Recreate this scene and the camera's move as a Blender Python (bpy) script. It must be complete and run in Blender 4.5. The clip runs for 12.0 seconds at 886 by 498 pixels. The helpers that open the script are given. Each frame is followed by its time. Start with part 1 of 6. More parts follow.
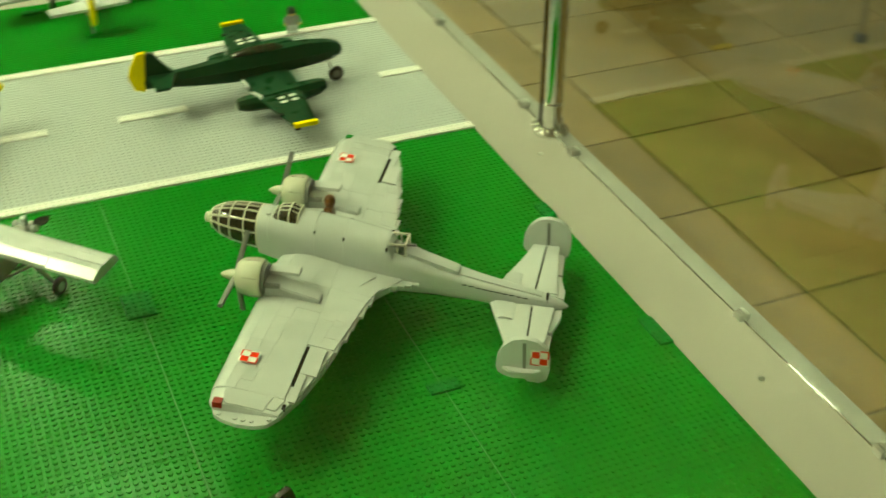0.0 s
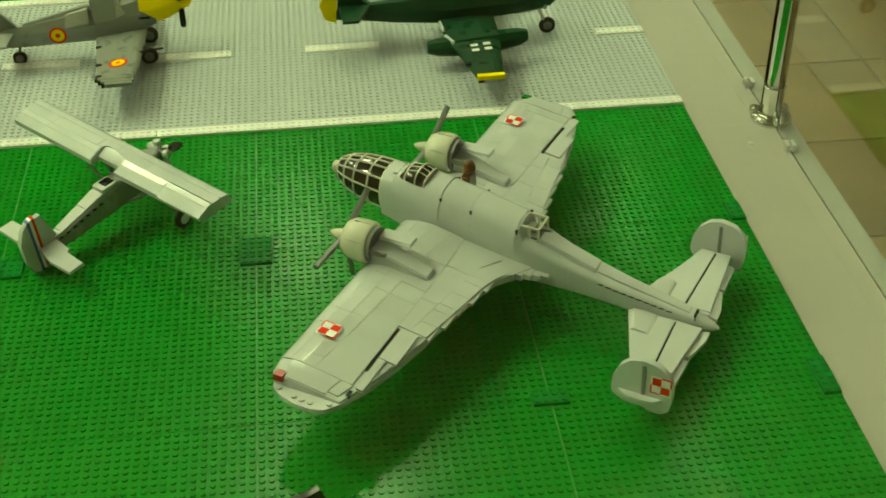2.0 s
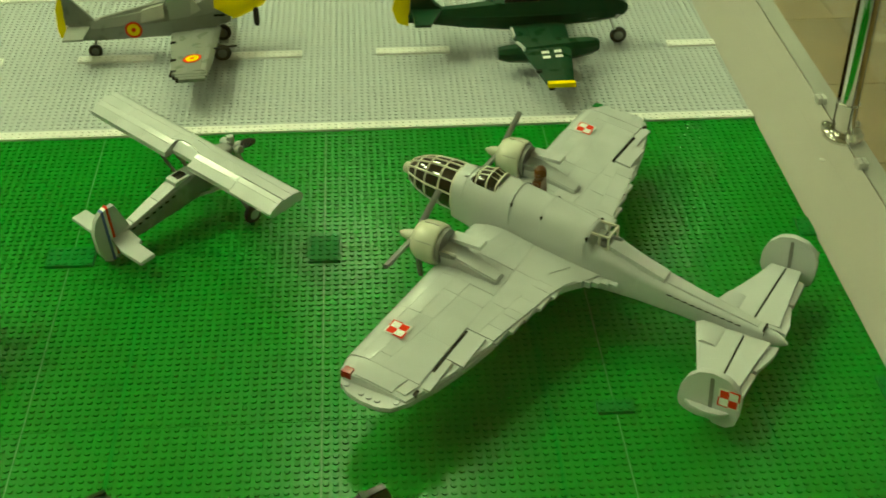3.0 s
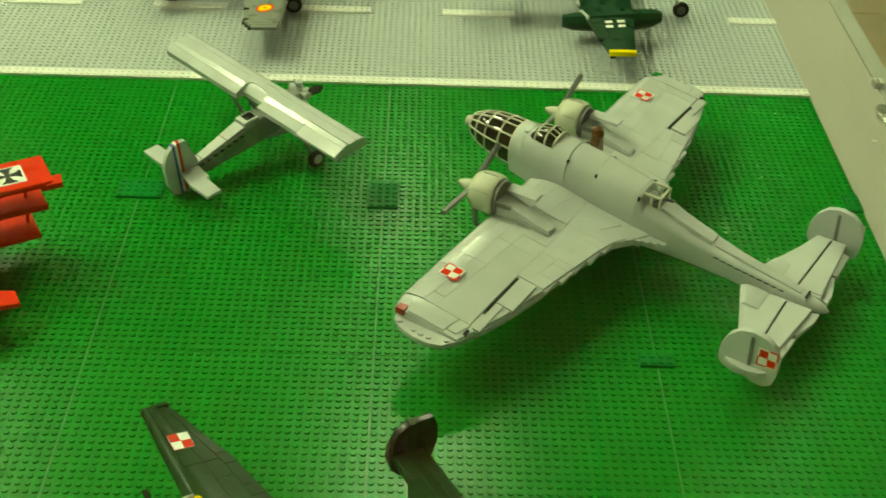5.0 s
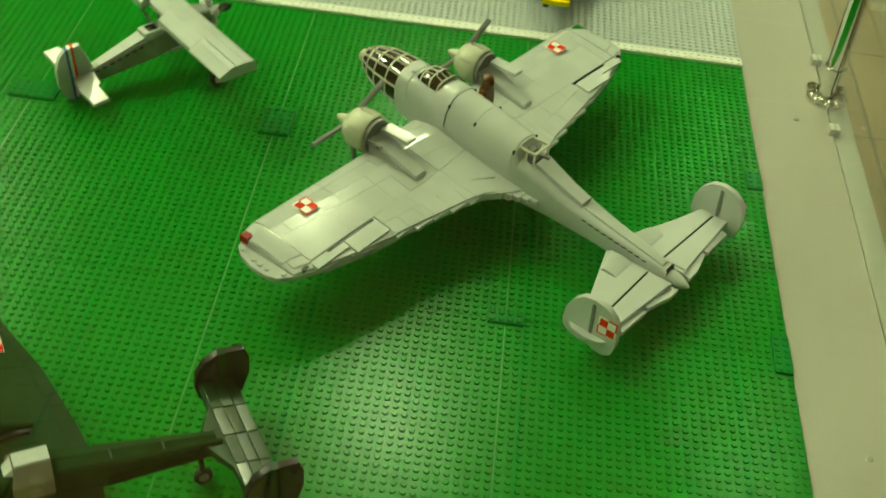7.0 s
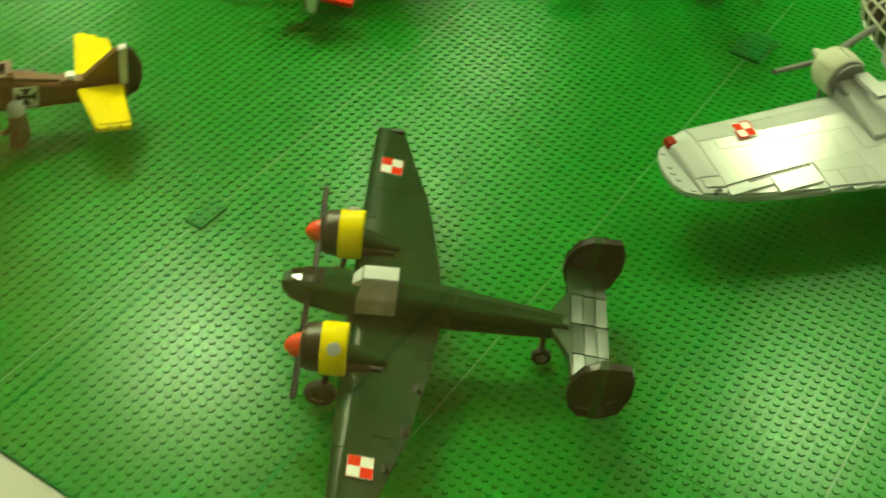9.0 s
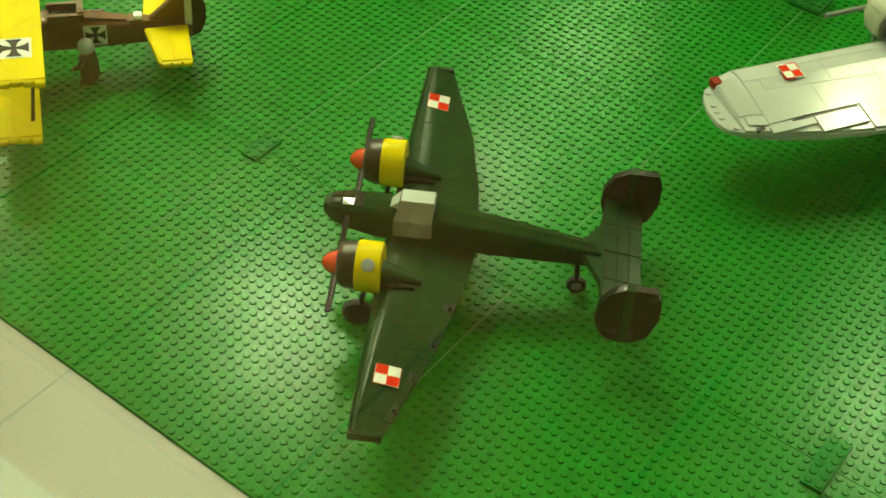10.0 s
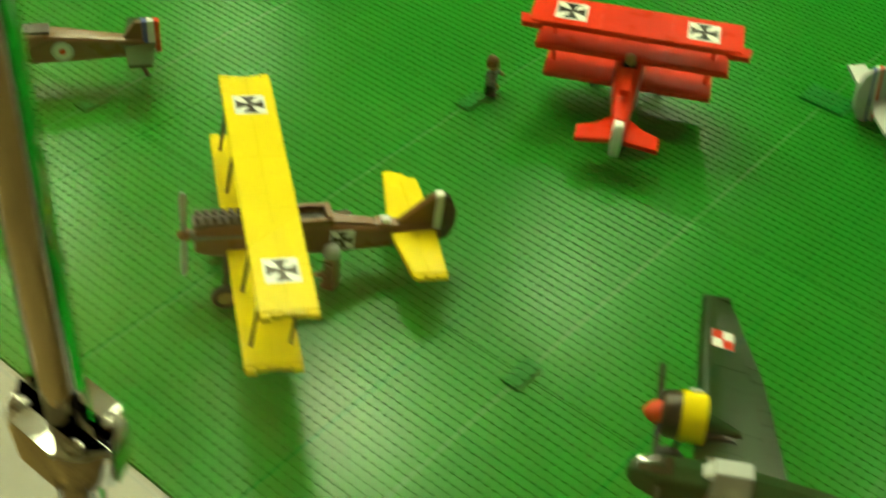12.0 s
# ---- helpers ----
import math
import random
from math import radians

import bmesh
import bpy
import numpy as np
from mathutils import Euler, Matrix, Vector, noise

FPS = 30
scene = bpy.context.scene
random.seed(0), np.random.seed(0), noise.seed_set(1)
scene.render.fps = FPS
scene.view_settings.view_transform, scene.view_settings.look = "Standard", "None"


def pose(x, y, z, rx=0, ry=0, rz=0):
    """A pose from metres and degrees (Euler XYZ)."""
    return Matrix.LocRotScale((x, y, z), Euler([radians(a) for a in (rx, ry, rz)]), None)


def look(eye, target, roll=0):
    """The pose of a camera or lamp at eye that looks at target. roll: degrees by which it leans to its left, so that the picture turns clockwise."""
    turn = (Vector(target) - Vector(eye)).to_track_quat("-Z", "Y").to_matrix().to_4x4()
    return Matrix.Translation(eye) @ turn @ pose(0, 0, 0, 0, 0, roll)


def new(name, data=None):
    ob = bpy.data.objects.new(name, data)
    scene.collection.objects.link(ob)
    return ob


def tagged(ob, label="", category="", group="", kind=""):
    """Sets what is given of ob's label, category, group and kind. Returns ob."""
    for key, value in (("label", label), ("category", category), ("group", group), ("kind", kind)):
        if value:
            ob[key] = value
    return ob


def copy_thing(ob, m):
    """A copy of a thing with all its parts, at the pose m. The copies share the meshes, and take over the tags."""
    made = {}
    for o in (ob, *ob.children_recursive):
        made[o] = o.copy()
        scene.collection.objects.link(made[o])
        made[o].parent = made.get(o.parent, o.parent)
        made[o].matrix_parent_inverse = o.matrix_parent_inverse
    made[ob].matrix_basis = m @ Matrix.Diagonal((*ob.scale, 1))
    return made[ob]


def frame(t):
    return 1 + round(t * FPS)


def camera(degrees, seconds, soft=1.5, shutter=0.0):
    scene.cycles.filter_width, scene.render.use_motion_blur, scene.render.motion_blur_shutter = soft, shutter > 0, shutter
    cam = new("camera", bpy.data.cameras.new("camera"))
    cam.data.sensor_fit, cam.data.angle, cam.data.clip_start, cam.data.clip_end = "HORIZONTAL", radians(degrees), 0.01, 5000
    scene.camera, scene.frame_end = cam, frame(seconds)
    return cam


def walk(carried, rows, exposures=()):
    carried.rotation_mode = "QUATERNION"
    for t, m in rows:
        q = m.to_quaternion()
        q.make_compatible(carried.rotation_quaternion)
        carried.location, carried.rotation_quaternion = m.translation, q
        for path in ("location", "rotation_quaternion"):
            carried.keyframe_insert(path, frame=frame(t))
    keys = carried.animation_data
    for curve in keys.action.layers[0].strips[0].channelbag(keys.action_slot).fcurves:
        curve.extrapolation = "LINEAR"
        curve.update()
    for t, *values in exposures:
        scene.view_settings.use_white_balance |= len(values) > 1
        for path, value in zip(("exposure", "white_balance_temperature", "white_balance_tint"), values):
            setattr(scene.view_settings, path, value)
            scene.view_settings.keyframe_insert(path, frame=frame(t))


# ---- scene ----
cam = camera(37.95, 12.0, soft=1.5, shutter=0.6)
PATH = [
    (0, (-0.6564, -1.4430, 0.8388), (-0.3278, -0.6769, 0.2865), 0.61),
    (0.1, (-0.6258, -1.4449, 0.8386), (-0.3243, -0.6707, 0.2822), 0.82),
    (0.4, (-0.5408, -1.4492, 0.8389), (-0.3038, -0.6637, 0.2673), 1.16),
    (0.5, (-0.5027, -1.4715, 0.8393), (-0.2989, -0.6755, 0.2694), 0.86),
    (0.9, (-0.4455, -1.4062, 0.8029), (-0.3127, -0.6077, 0.2157), -0.08),
    (1, (-0.4342, -1.3850, 0.7874), (-0.3117, -0.5803, 0.2065), -0.33),
    (1.4, (-0.4194, -1.3579, 0.7734), (-0.3011, -0.5554, 0.1886), -0.55),
    (1.5, (-0.4238, -1.3557, 0.7769), (-0.3046, -0.5529, 0.1927), -0.40),
    (1.9, (-0.4371, -1.3399, 0.7697), (-0.3465, -0.5355, 0.1825), -0.76),
    (2, (-0.4439, -1.3381, 0.7695), (-0.3518, -0.5322, 0.1846), -0.49),
    (2.4, (-0.4493, -1.3401, 0.7688), (-0.3724, -0.5313, 0.1858), -0.32),
    (2.5, (-0.4554, -1.3371, 0.7723), (-0.3791, -0.5296, 0.1873), 0.06),
    (2.9, (-0.4610, -1.3432, 0.7688), (-0.4027, -0.5312, 0.1881), -0.01),
    (3, (-0.4646, -1.3413, 0.7667), (-0.4086, -0.5280, 0.1875), 0.18),
    (3.2, (-0.4719, -1.3424, 0.7667), (-0.4213, -0.5279, 0.1887), 0.60),
    (4.8, (-0.4839, -1.3903, 0.7592), (-0.4742, -0.5860, 0.1649), 2.12),
    (4.9, (-0.4822, -1.3944, 0.7607), (-0.4651, -0.5867, 0.1713), 2.24),
    (5, (-0.4781, -1.3937, 0.7664), (-0.4557, -0.5877, 0.1749), 2.41),
    (5.4, (-0.4773, -1.3867, 0.7688), (-0.4008, -0.5876, 0.1725), 3.31),
    (5.5, (-0.4786, -1.3851, 0.7703), (-0.3820, -0.5900, 0.1715), 3.57),
    (5.9, (-0.4803, -1.3580, 0.7764), (-0.3369, -0.5781, 0.1672), 4.75),
    (6, (-0.4779, -1.3508, 0.7733), (-0.3322, -0.5724, 0.1627), 5.14),
    (6.4, (-0.4311, -1.3449, 0.7690), (-0.3351, -0.5636, 0.1521), 5.89),
    (6.5, (-0.3923, -1.3581, 0.7743), (-0.3366, -0.5757, 0.1541), 4.94),
    (6.7, (-0.3430, -1.3706, 0.7747), (-0.3279, -0.5896, 0.1505), 5.39),
    (8.3, (-0.2579, -1.3170, 0.7438), (-0.4468, -0.6260, 0.0460), 3.66),
    (8.4, (-0.2514, -1.3126, 0.7370), (-0.4685, -0.6258, 0.0434), 3.13),
    (8.5, (-0.2655, -1.3179, 0.7284), (-0.5033, -0.6363, 0.0363), 3.91),
    (8.9, (-0.2438, -1.3297, 0.7084), (-0.5821, -0.6904, 0.0179), 6.02),
    (9, (-0.2394, -1.3335, 0.7089), (-0.5885, -0.7012, 0.0174), 6.42),
    (9.5, (-0.1944, -1.3386, 0.6968), (-0.6204, -0.7573, 0.0035), 5.15),
    (9.9, (-0.1654, -1.3519, 0.6897), (-0.5831, -0.7612, -0.0007), 3.54),
    (10, (-0.1645, -1.3495, 0.6928), (-0.5813, -0.7657, -0.0040), 2.88),
    (10.4, (-0.1711, -1.3457, 0.6998), (-0.6130, -0.7790, 0.0044), 2.11),
    (10.5, (-0.1806, -1.3498, 0.7057), (-0.6292, -0.7781, 0.0188), 2.23),
    (10.9, (-0.2177, -1.3524, 0.7130), (-0.6989, -0.7965, 0.0352), 2.51),
    (11, (-0.2215, -1.3502, 0.7098), (-0.7150, -0.7962, 0.0393), 2.28),
    (11.4, (-0.2704, -1.3507, 0.7188), (-0.7608, -0.7800, 0.0601), 3.05),
    (11.5, (-0.2905, -1.3484, 0.7205), (-0.7728, -0.7731, 0.0599), 3.19),
    (11.9, (-0.3868, -1.3532, 0.7318), (-0.8368, -0.7598, 0.0644), 4.29),
    (12, (-0.4179, -1.3596, 0.7337), (-0.8617, -0.7606, 0.0673), 4.84),
]
walk(cam, [(t, look(eye, target, roll)) for t, eye, target, roll in PATH],
     exposures=[(0.0, 0.66, 6500, 9), (0.5, 0.48, 6500, 8), (1.0, 0.40, 6500, 8), (2.5, 0.31, 6500, 6), (4.8, 0.43, 6500, 6), (6.7, 0.40, 6500, 6), (8.3, 0.84, 6500, 5), (10.0, 0.66, 6500, 12), (12.0, 0.58, 6500, 15)])

# ---------------------------------------------------------------- world and lamps
# An indoor hall: the world is all but dark, the light comes from the ceiling panels.
world = bpy.data.worlds.new("world")
scene.world = world
world.use_nodes = True
world.node_tree.nodes["Background"].inputs[0].default_value = (1.0, 0.9, 0.7, 1)
world.node_tree.nodes["Background"].inputs[1].default_value = 0.03

LAMP_POWER = 126.0
LAMP_COLOUR = (0.90, 1.0, 0.52)
CEILING = 2.30
FLOOR = -0.70
LAMP_PLACES = [(-2.12, 0.55), (-3.70, 0.50)]
MIDDLE_LAMP_PLACES = [(-0.46, 1.46)]
# The pair at y = -0.40 is an unseen addition that lightens the front rim.
WEAK_LAMP_PLACES = [(-2.02, 1.50), (-3.90, 1.75), (-2.12, -0.40), (-3.70, -0.40)]
FAINT_LAMP_PLACES = [(-0.55, 2.95), (-2.20, 2.40)]

PLATE = 0.256          # a baseplate of 32 studs
STUD = 0.008


# ---------------------------------------------------------------- materials
def node_material(name, rgb, rough=0.3, metal=0.0, spread=0.06, scale=60.0, bump=0.02, grain=900.0, coat=0.0, dirt=0.0, dirt_rgb=(0.2, 0.17, 0.1), shine=0.5):
    """A surface with large stains, fine grain and a small change from piece to piece."""
    m = bpy.data.materials.new(name)
    m.use_nodes = True
    nt = m.node_tree
    b = nt.nodes["Principled BSDF"]
    b.inputs["Metallic"].default_value = metal
    b.inputs["Specular IOR Level"].default_value = shine
    if coat:
        b.inputs["Coat Weight"].default_value = coat
        b.inputs["Coat Roughness"].default_value = 0.08
    tc = nt.nodes.new("ShaderNodeTexCoord")
    info = nt.nodes.new("ShaderNodeObjectInfo")
    n1 = nt.nodes.new("ShaderNodeTexNoise")
    n1.inputs["Scale"].default_value = scale
    n1.inputs["Detail"].default_value = 5
    n2 = nt.nodes.new("ShaderNodeTexNoise")
    n2.inputs["Scale"].default_value = grain
    n2.inputs["Detail"].default_value = 3
    nt.links.new(tc.outputs["Object"], n1.inputs["Vector"])
    nt.links.new(tc.outputs["Object"], n2.inputs["Vector"])
    mixv = nt.nodes.new("ShaderNodeMath")
    mixv.operation = "MULTIPLY_ADD"
    nt.links.new(n1.outputs["Fac"], mixv.inputs[0])
    mixv.inputs[1].default_value = 1.4
    rnd = nt.nodes.new("ShaderNodeMath")
    rnd.operation = "MULTIPLY_ADD"
    nt.links.new(info.outputs["Random"], rnd.inputs[0])
    rnd.inputs[1].default_value = 0.6
    rnd.inputs[2].default_value = -0.5
    nt.links.new(rnd.outputs[0], mixv.inputs[2])
    ramp = nt.nodes.new("ShaderNodeMix")
    ramp.data_type = "RGBA"
    lo = [c * (1 - 2.2 * spread) for c in rgb]
    hi = [min(1, c * (1 + 1.6 * spread)) for c in rgb]
    ramp.inputs["A"].default_value = (*lo, 1)
    ramp.inputs["B"].default_value = (*hi, 1)
    nt.links.new(mixv.outputs[0], ramp.inputs["Factor"])
    colour = ramp.outputs["Result"]
    if dirt:
        n3 = nt.nodes.new("ShaderNodeTexNoise")
        n3.inputs["Scale"].default_value = scale * 0.25
        n3.inputs["Detail"].default_value = 7
        nt.links.new(tc.outputs["Object"], n3.inputs["Vector"])
        cr = nt.nodes.new("ShaderNodeMapRange")
        cr.inputs["From Min"].default_value = 0.5
        cr.inputs["From Max"].default_value = 0.75
        cr.inputs["To Max"].default_value = dirt
        nt.links.new(n3.outputs["Fac"], cr.inputs["Value"])
        dm = nt.nodes.new("ShaderNodeMix")
        dm.data_type = "RGBA"
        dm.inputs["B"].default_value = (*dirt_rgb, 1)
        nt.links.new(cr.outputs["Result"], dm.inputs["Factor"])
        nt.links.new(colour, dm.inputs["A"])
        colour = dm.outputs["Result"]
    nt.links.new(colour, b.inputs["Base Color"])
    rr = nt.nodes.new("ShaderNodeMapRange")
    rr.inputs["To Min"].default_value = max(0.02, rough - 0.06)
    rr.inputs["To Max"].default_value = rough + 0.08
    nt.links.new(n1.outputs["Fac"], rr.inputs["Value"])
    nt.links.new(rr.outputs["Result"], b.inputs["Roughness"])
    if bump:
        bp = nt.nodes.new("ShaderNodeBump")
        bp.inputs["Strength"].default_value = bump
        bp.inputs["Distance"].default_value = 0.0006
        nt.links.new(n2.outputs["Fac"], bp.inputs["Height"])
        nt.links.new(bp.outputs["Normal"], b.inputs["Normal"])
    return m


GREEN = node_material("green_plate", (0.002, 0.212, 0.011), 0.215, spread=0.035, scale=9, bump=0.03, shine=0.10)
GREEN_DARK = node_material("green_patch", (0.001, 0.175, 0.020), 0.30, spread=0.04, scale=30, shine=0.035)
GREY_PLATE = node_material("grey_plate", (0.45, 0.49, 0.49), 0.38, spread=0.03, scale=9, shine=0.3)
WHITE = node_material("white_plastic", (0.80, 0.80, 0.76), 0.28, spread=0.03)
LIGHT_GREY = node_material("light_grey_plastic", (0.54, 0.57, 0.57), 0.11, spread=0.05, scale=45, shine=0.6)
COWL = node_material("pale_cowl_plastic", (0.55, 0.56, 0.44), 0.25, spread=0.05)
MID_GREY = node_material("mid_grey_plastic", (0.17, 0.18, 0.17), 0.3, spread=0.06)
GREY_OLIVE = node_material("grey_fighter_plastic", (0.20, 0.215, 0.19), 0.28, spread=0.06)
SATIN_GREY = node_material("satin_grey_plastic", (0.46, 0.485, 0.47), 0.38, spread=0.05, scale=45, shine=0.3)
CLIP_YELLOW = node_material("glossy_yellow_plastic", (0.90, 0.69, 0.0005), 0.10, spread=0.03, shine=0.6)
SIDE_GREY = node_material("side_grey_plastic", (0.27, 0.285, 0.275), 0.25, spread=0.06)
SEAM = node_material("pale_seam_light", (0.10, 0.30, 0.08), 0.35, spread=0.15, scale=40)
HOOD_GREY = node_material("canopy_grey_plastic", (0.30, 0.32, 0.29), 0.22, spread=0.08, scale=45, dirt=0.2, shine=0.4)
CANOPY_GREY = node_material("warm_grey_plastic", (0.27, 0.26, 0.21), 0.25, spread=0.06)
BLACK = node_material("black_plastic", (0.012, 0.013, 0.012), 0.25, spread=0.1, shine=0.25)
RUBBER = node_material("black_rubber", (0.015, 0.015, 0.015), 0.7, spread=0.1)
OLIVE = node_material("dark_green_plastic", (0.012, 0.046, 0.014), 0.19, spread=0.10, scale=45, shine=0.055)
TAIL_GREEN = node_material("glossy_dark_green_plastic", (0.010, 0.042, 0.014), 0.15, spread=0.10, scale=45, shine=0.26)
BOOM_GREEN = node_material("blackish_green_plastic", (0.007, 0.026, 0.009), 0.12, spread=0.10, scale=45, shine=0.35)
DEEP_GREEN = node_material("deep_green_plastic", (0.006, 0.045, 0.018), 0.28, spread=0.08, shine=0.15)
YELLOW = node_material("yellow_plastic", (0.90, 0.69, 0.0005), 0.20, spread=0.03, shine=0.06)
RED = node_material("red_plastic", (0.72, 0.028, 0.004), 0.28, spread=0.06, scale=45, shine=0.04)
LAMP_RED = node_material("dark_red_plastic", (0.30, 0.012, 0.006), 0.22, spread=0.05)
ORANGE = node_material("orange_red_plastic", (0.75, 0.06, 0.01), 0.2, spread=0.05)
BROWN = node_material("reddish_brown_plastic", (0.150, 0.056, 0.012), 0.28, spread=0.10, scale=45)
DARK_BROWN = node_material("dark_brown_plastic", (0.03, 0.018, 0.010), 0.3, spread=0.1)
BLUE = node_material("blue_sticker", (0.03, 0.07, 0.35), 0.3)
SKIN = node_material("yellow_toy_plastic", (0.55, 0.32, 0.10), 0.3)
# Pale base colour holds the white highlight that lies on these panes.
HIGHLIT_WINDOW = node_material("highlit_window_plastic", (0.42, 0.43, 0.38), 0.05, spread=0.1, coat=0.6)
SMOKE = node_material("smoked_window_plastic", (0.02, 0.017, 0.010), 0.06, spread=0.3, coat=0.6)
CREAM = node_material("window_frame_plastic", (0.58, 0.57, 0.46), 0.3)
CHROME = node_material("chrome", (0.78, 0.78, 0.76), 0.06, metal=1.0, spread=0.02, bump=0.0)
BORDER = node_material("cream_laminate", (0.352, 0.335, 0.295), 0.30, spread=0.03, scale=7, bump=0.02, dirt=0.10, dirt_rgb=(0.30, 0.28, 0.20))
TRIM = node_material("grey_edge_trim", (0.26, 0.265, 0.24), 0.32, spread=0.06, scale=12)
SKIRT = node_material("table_skirt_board", (0.45, 0.42, 0.33), 0.5, spread=0.05, scale=5)
TILE = node_material("brown_floor_tile", (0.315, 0.215, 0.080), 0.22, spread=0.16, scale=5, bump=0.03, dirt=0.35, dirt_rgb=(0.19, 0.125, 0.045))
GROUT = node_material("dark_grout", (0.055, 0.04, 0.02), 0.8, spread=0.15)
# Wall and ceiling colours are set pale to bounce fill light onto the table.
PAINT = node_material("hall_wall_paint", (0.50, 0.45, 0.35), 0.7, spread=0.08, scale=1.5)
CEIL_PAINT = node_material("ceiling_board", (0.66, 0.64, 0.56), 0.8, spread=0.05, scale=2)
ALU = node_material("lamp_frame_aluminium", (0.6, 0.6, 0.58), 0.35, metal=1.0)


def glass_material():
    m = bpy.data.materials.new("clear_glass")
    m.use_nodes = True
    b = m.node_tree.nodes["Principled BSDF"]
    b.inputs["Base Color"].default_value = (0.97, 0.99, 0.975, 1)
    b.inputs["Roughness"].default_value = 0.0
    b.inputs["IOR"].default_value = 1.5
    b.inputs["Transmission Weight"].default_value = 1.0
    return m


def lamp_material(power):
    m = bpy.data.materials.new("lamp_diffuser")
    m.use_nodes = True
    b = m.node_tree.nodes["Principled BSDF"]
    b.inputs["Base Color"].default_value = (0.8, 0.8, 0.75, 1)
    b.inputs["Emission Color"].default_value = (*LAMP_COLOUR, 1)
    b.inputs["Emission Strength"].default_value = power
    return m


GLASS = glass_material()
GLOW = lamp_material(LAMP_POWER)
MIDDLE_GLOW = lamp_material(LAMP_POWER * 0.63)
WEAK_GLOW = lamp_material(LAMP_POWER * 0.45)
FAINT_GLOW = lamp_material(LAMP_POWER * 0.32)


# ---------------------------------------------------------------- mesh tools
def mesh_of(name, bm, mats, smooth=False):
    me = bpy.data.meshes.new(name)
    bmesh.ops.recalc_face_normals(bm, faces=bm.faces)
    bm.to_mesh(me)
    bm.free()
    for m in mats if isinstance(mats, (list, tuple)) else [mats]:
        me.materials.append(m)
    if smooth:
        me.polygons.foreach_set("use_smooth", [True] * len(me.polygons))
        me.set_sharp_from_angle(angle=radians(38))
        weigh_normals(me)
    return me


def weigh_normals(me):
    """Large faces keep their own normal, so that only the rounded edges catch the light."""
    limit = math.cos(radians(50))
    around = [[] for _ in me.vertices]
    faces = [(f.normal.copy(), f.area, list(f.vertices)) for f in me.polygons]
    for n, area, vs in faces:
        for v in vs:
            around[v].append((n, area))
    out = []
    for n, area, vs in faces:
        for v in vs:
            t = Vector((0, 0, 0))
            for m, a in around[v]:
                if n.dot(m) > limit:
                    t += m * a
            out.append(t.normalized() if t.length > 0 else n)
    me.normals_split_custom_set(out)


def part(name, bm, mats, parent, label="", smooth=False):
    ob = new(name, mesh_of(name, bm, mats, smooth))
    ob.parent = parent
    if label:
        tagged(ob, label=label)
    return ob


def thing(name, m, label, category, group="", kind=""):
    """An Empty at the base of a thing, which parents its parts."""
    ob = new(name)
    ob.empty_display_size = 0.02
    ob.matrix_basis = m
    return tagged(ob, label, category, group, kind)


def bm_new():
    return bmesh.new()


def hexa(bm, bottom, top, mi=0):
    """A solid of six faces from four bottom and four top points."""
    v = [bm.verts.new(p) for p in (*bottom, *top)]
    for f in ((3, 2, 1, 0), (4, 5, 6, 7), (0, 1, 5, 4), (1, 2, 6, 5), (2, 3, 7, 6), (3, 0, 4, 7)):
        bm.faces.new([v[i] for i in f]).material_index = mi
    return v


def box(bm, x0, x1, y0, y1, z0, z1, mi=0, edge=0.0):
    v = hexa(bm, [(x0, y0, z0), (x1, y0, z0), (x1, y1, z0), (x0, y1, z0)], [(x0, y0, z1), (x1, y0, z1), (x1, y1, z1), (x0, y1, z1)], mi)
    if edge:
        es = list({e for w in v for e in w.link_edges})
        r = bmesh.ops.bevel(bm, geom=es, offset=edge, segments=2, affect="EDGES", profile=0.6)
        for f in r["faces"]:
            f.material_index = mi
    return bm


def prism(bm, outline, a, b, axis="z", mi=0, edge=0.0):
    """An outline of two coordinates pushed from a to b along an axis (z: x, y; y: x, z; x: y, z)."""
    def at(p, h):
        return {"z": (p[0], p[1], h), "y": (p[0], h, p[1]), "x": (h, p[0], p[1])}[axis]
    lo = [bm.verts.new(at(p, a)) for p in outline]
    hi = [bm.verts.new(at(p, b)) for p in outline]
    n = len(outline)
    f1, f2 = bm.faces.new(lo), bm.faces.new(hi)
    fs = [f1, f2] + [bm.faces.new((lo[i], lo[(i + 1) % n], hi[(i + 1) % n], hi[i])) for i in range(n)]
    for f in fs:
        f.material_index = mi
    if edge:
        es = list(f1.edges) + list(f2.edges)
        r = bmesh.ops.bevel(bm, geom=es, offset=edge, segments=2, affect="EDGES", profile=0.6)
        for f in r["faces"]:
            f.material_index = mi
    return bm


def rings(bm, sections, mi=0, caps=True):
    """Rings of equally many points joined into a skin."""
    made = [[bm.verts.new(p) for p in s] for s in sections]
    n = len(made[0])
    for a, b in zip(made, made[1:]):
        for i in range(n):
            bm.faces.new((a[i], a[(i + 1) % n], b[(i + 1) % n], b[i])).material_index = mi
    if caps:
        bm.faces.new(made[0]).material_index = mi
        bm.faces.new(made[-1]).material_index = mi
    return made


def tube(bm, p0, p1, r0, r1=None, n=12, mi=0):
    """A round bar between two points."""
    p0, p1 = Vector(p0), Vector(p1)
    r1 = r0 if r1 is None else r1
    q = (p1 - p0).to_track_quat("Z", "Y")
    circle = [q @ Vector((math.cos(2 * math.pi * i / n), math.sin(2 * math.pi * i / n), 0)) for i in range(n)]
    rings(bm, [[p0 + c * r0 for c in circle], [p1 + c * r1 for c in circle]], mi)
    return bm


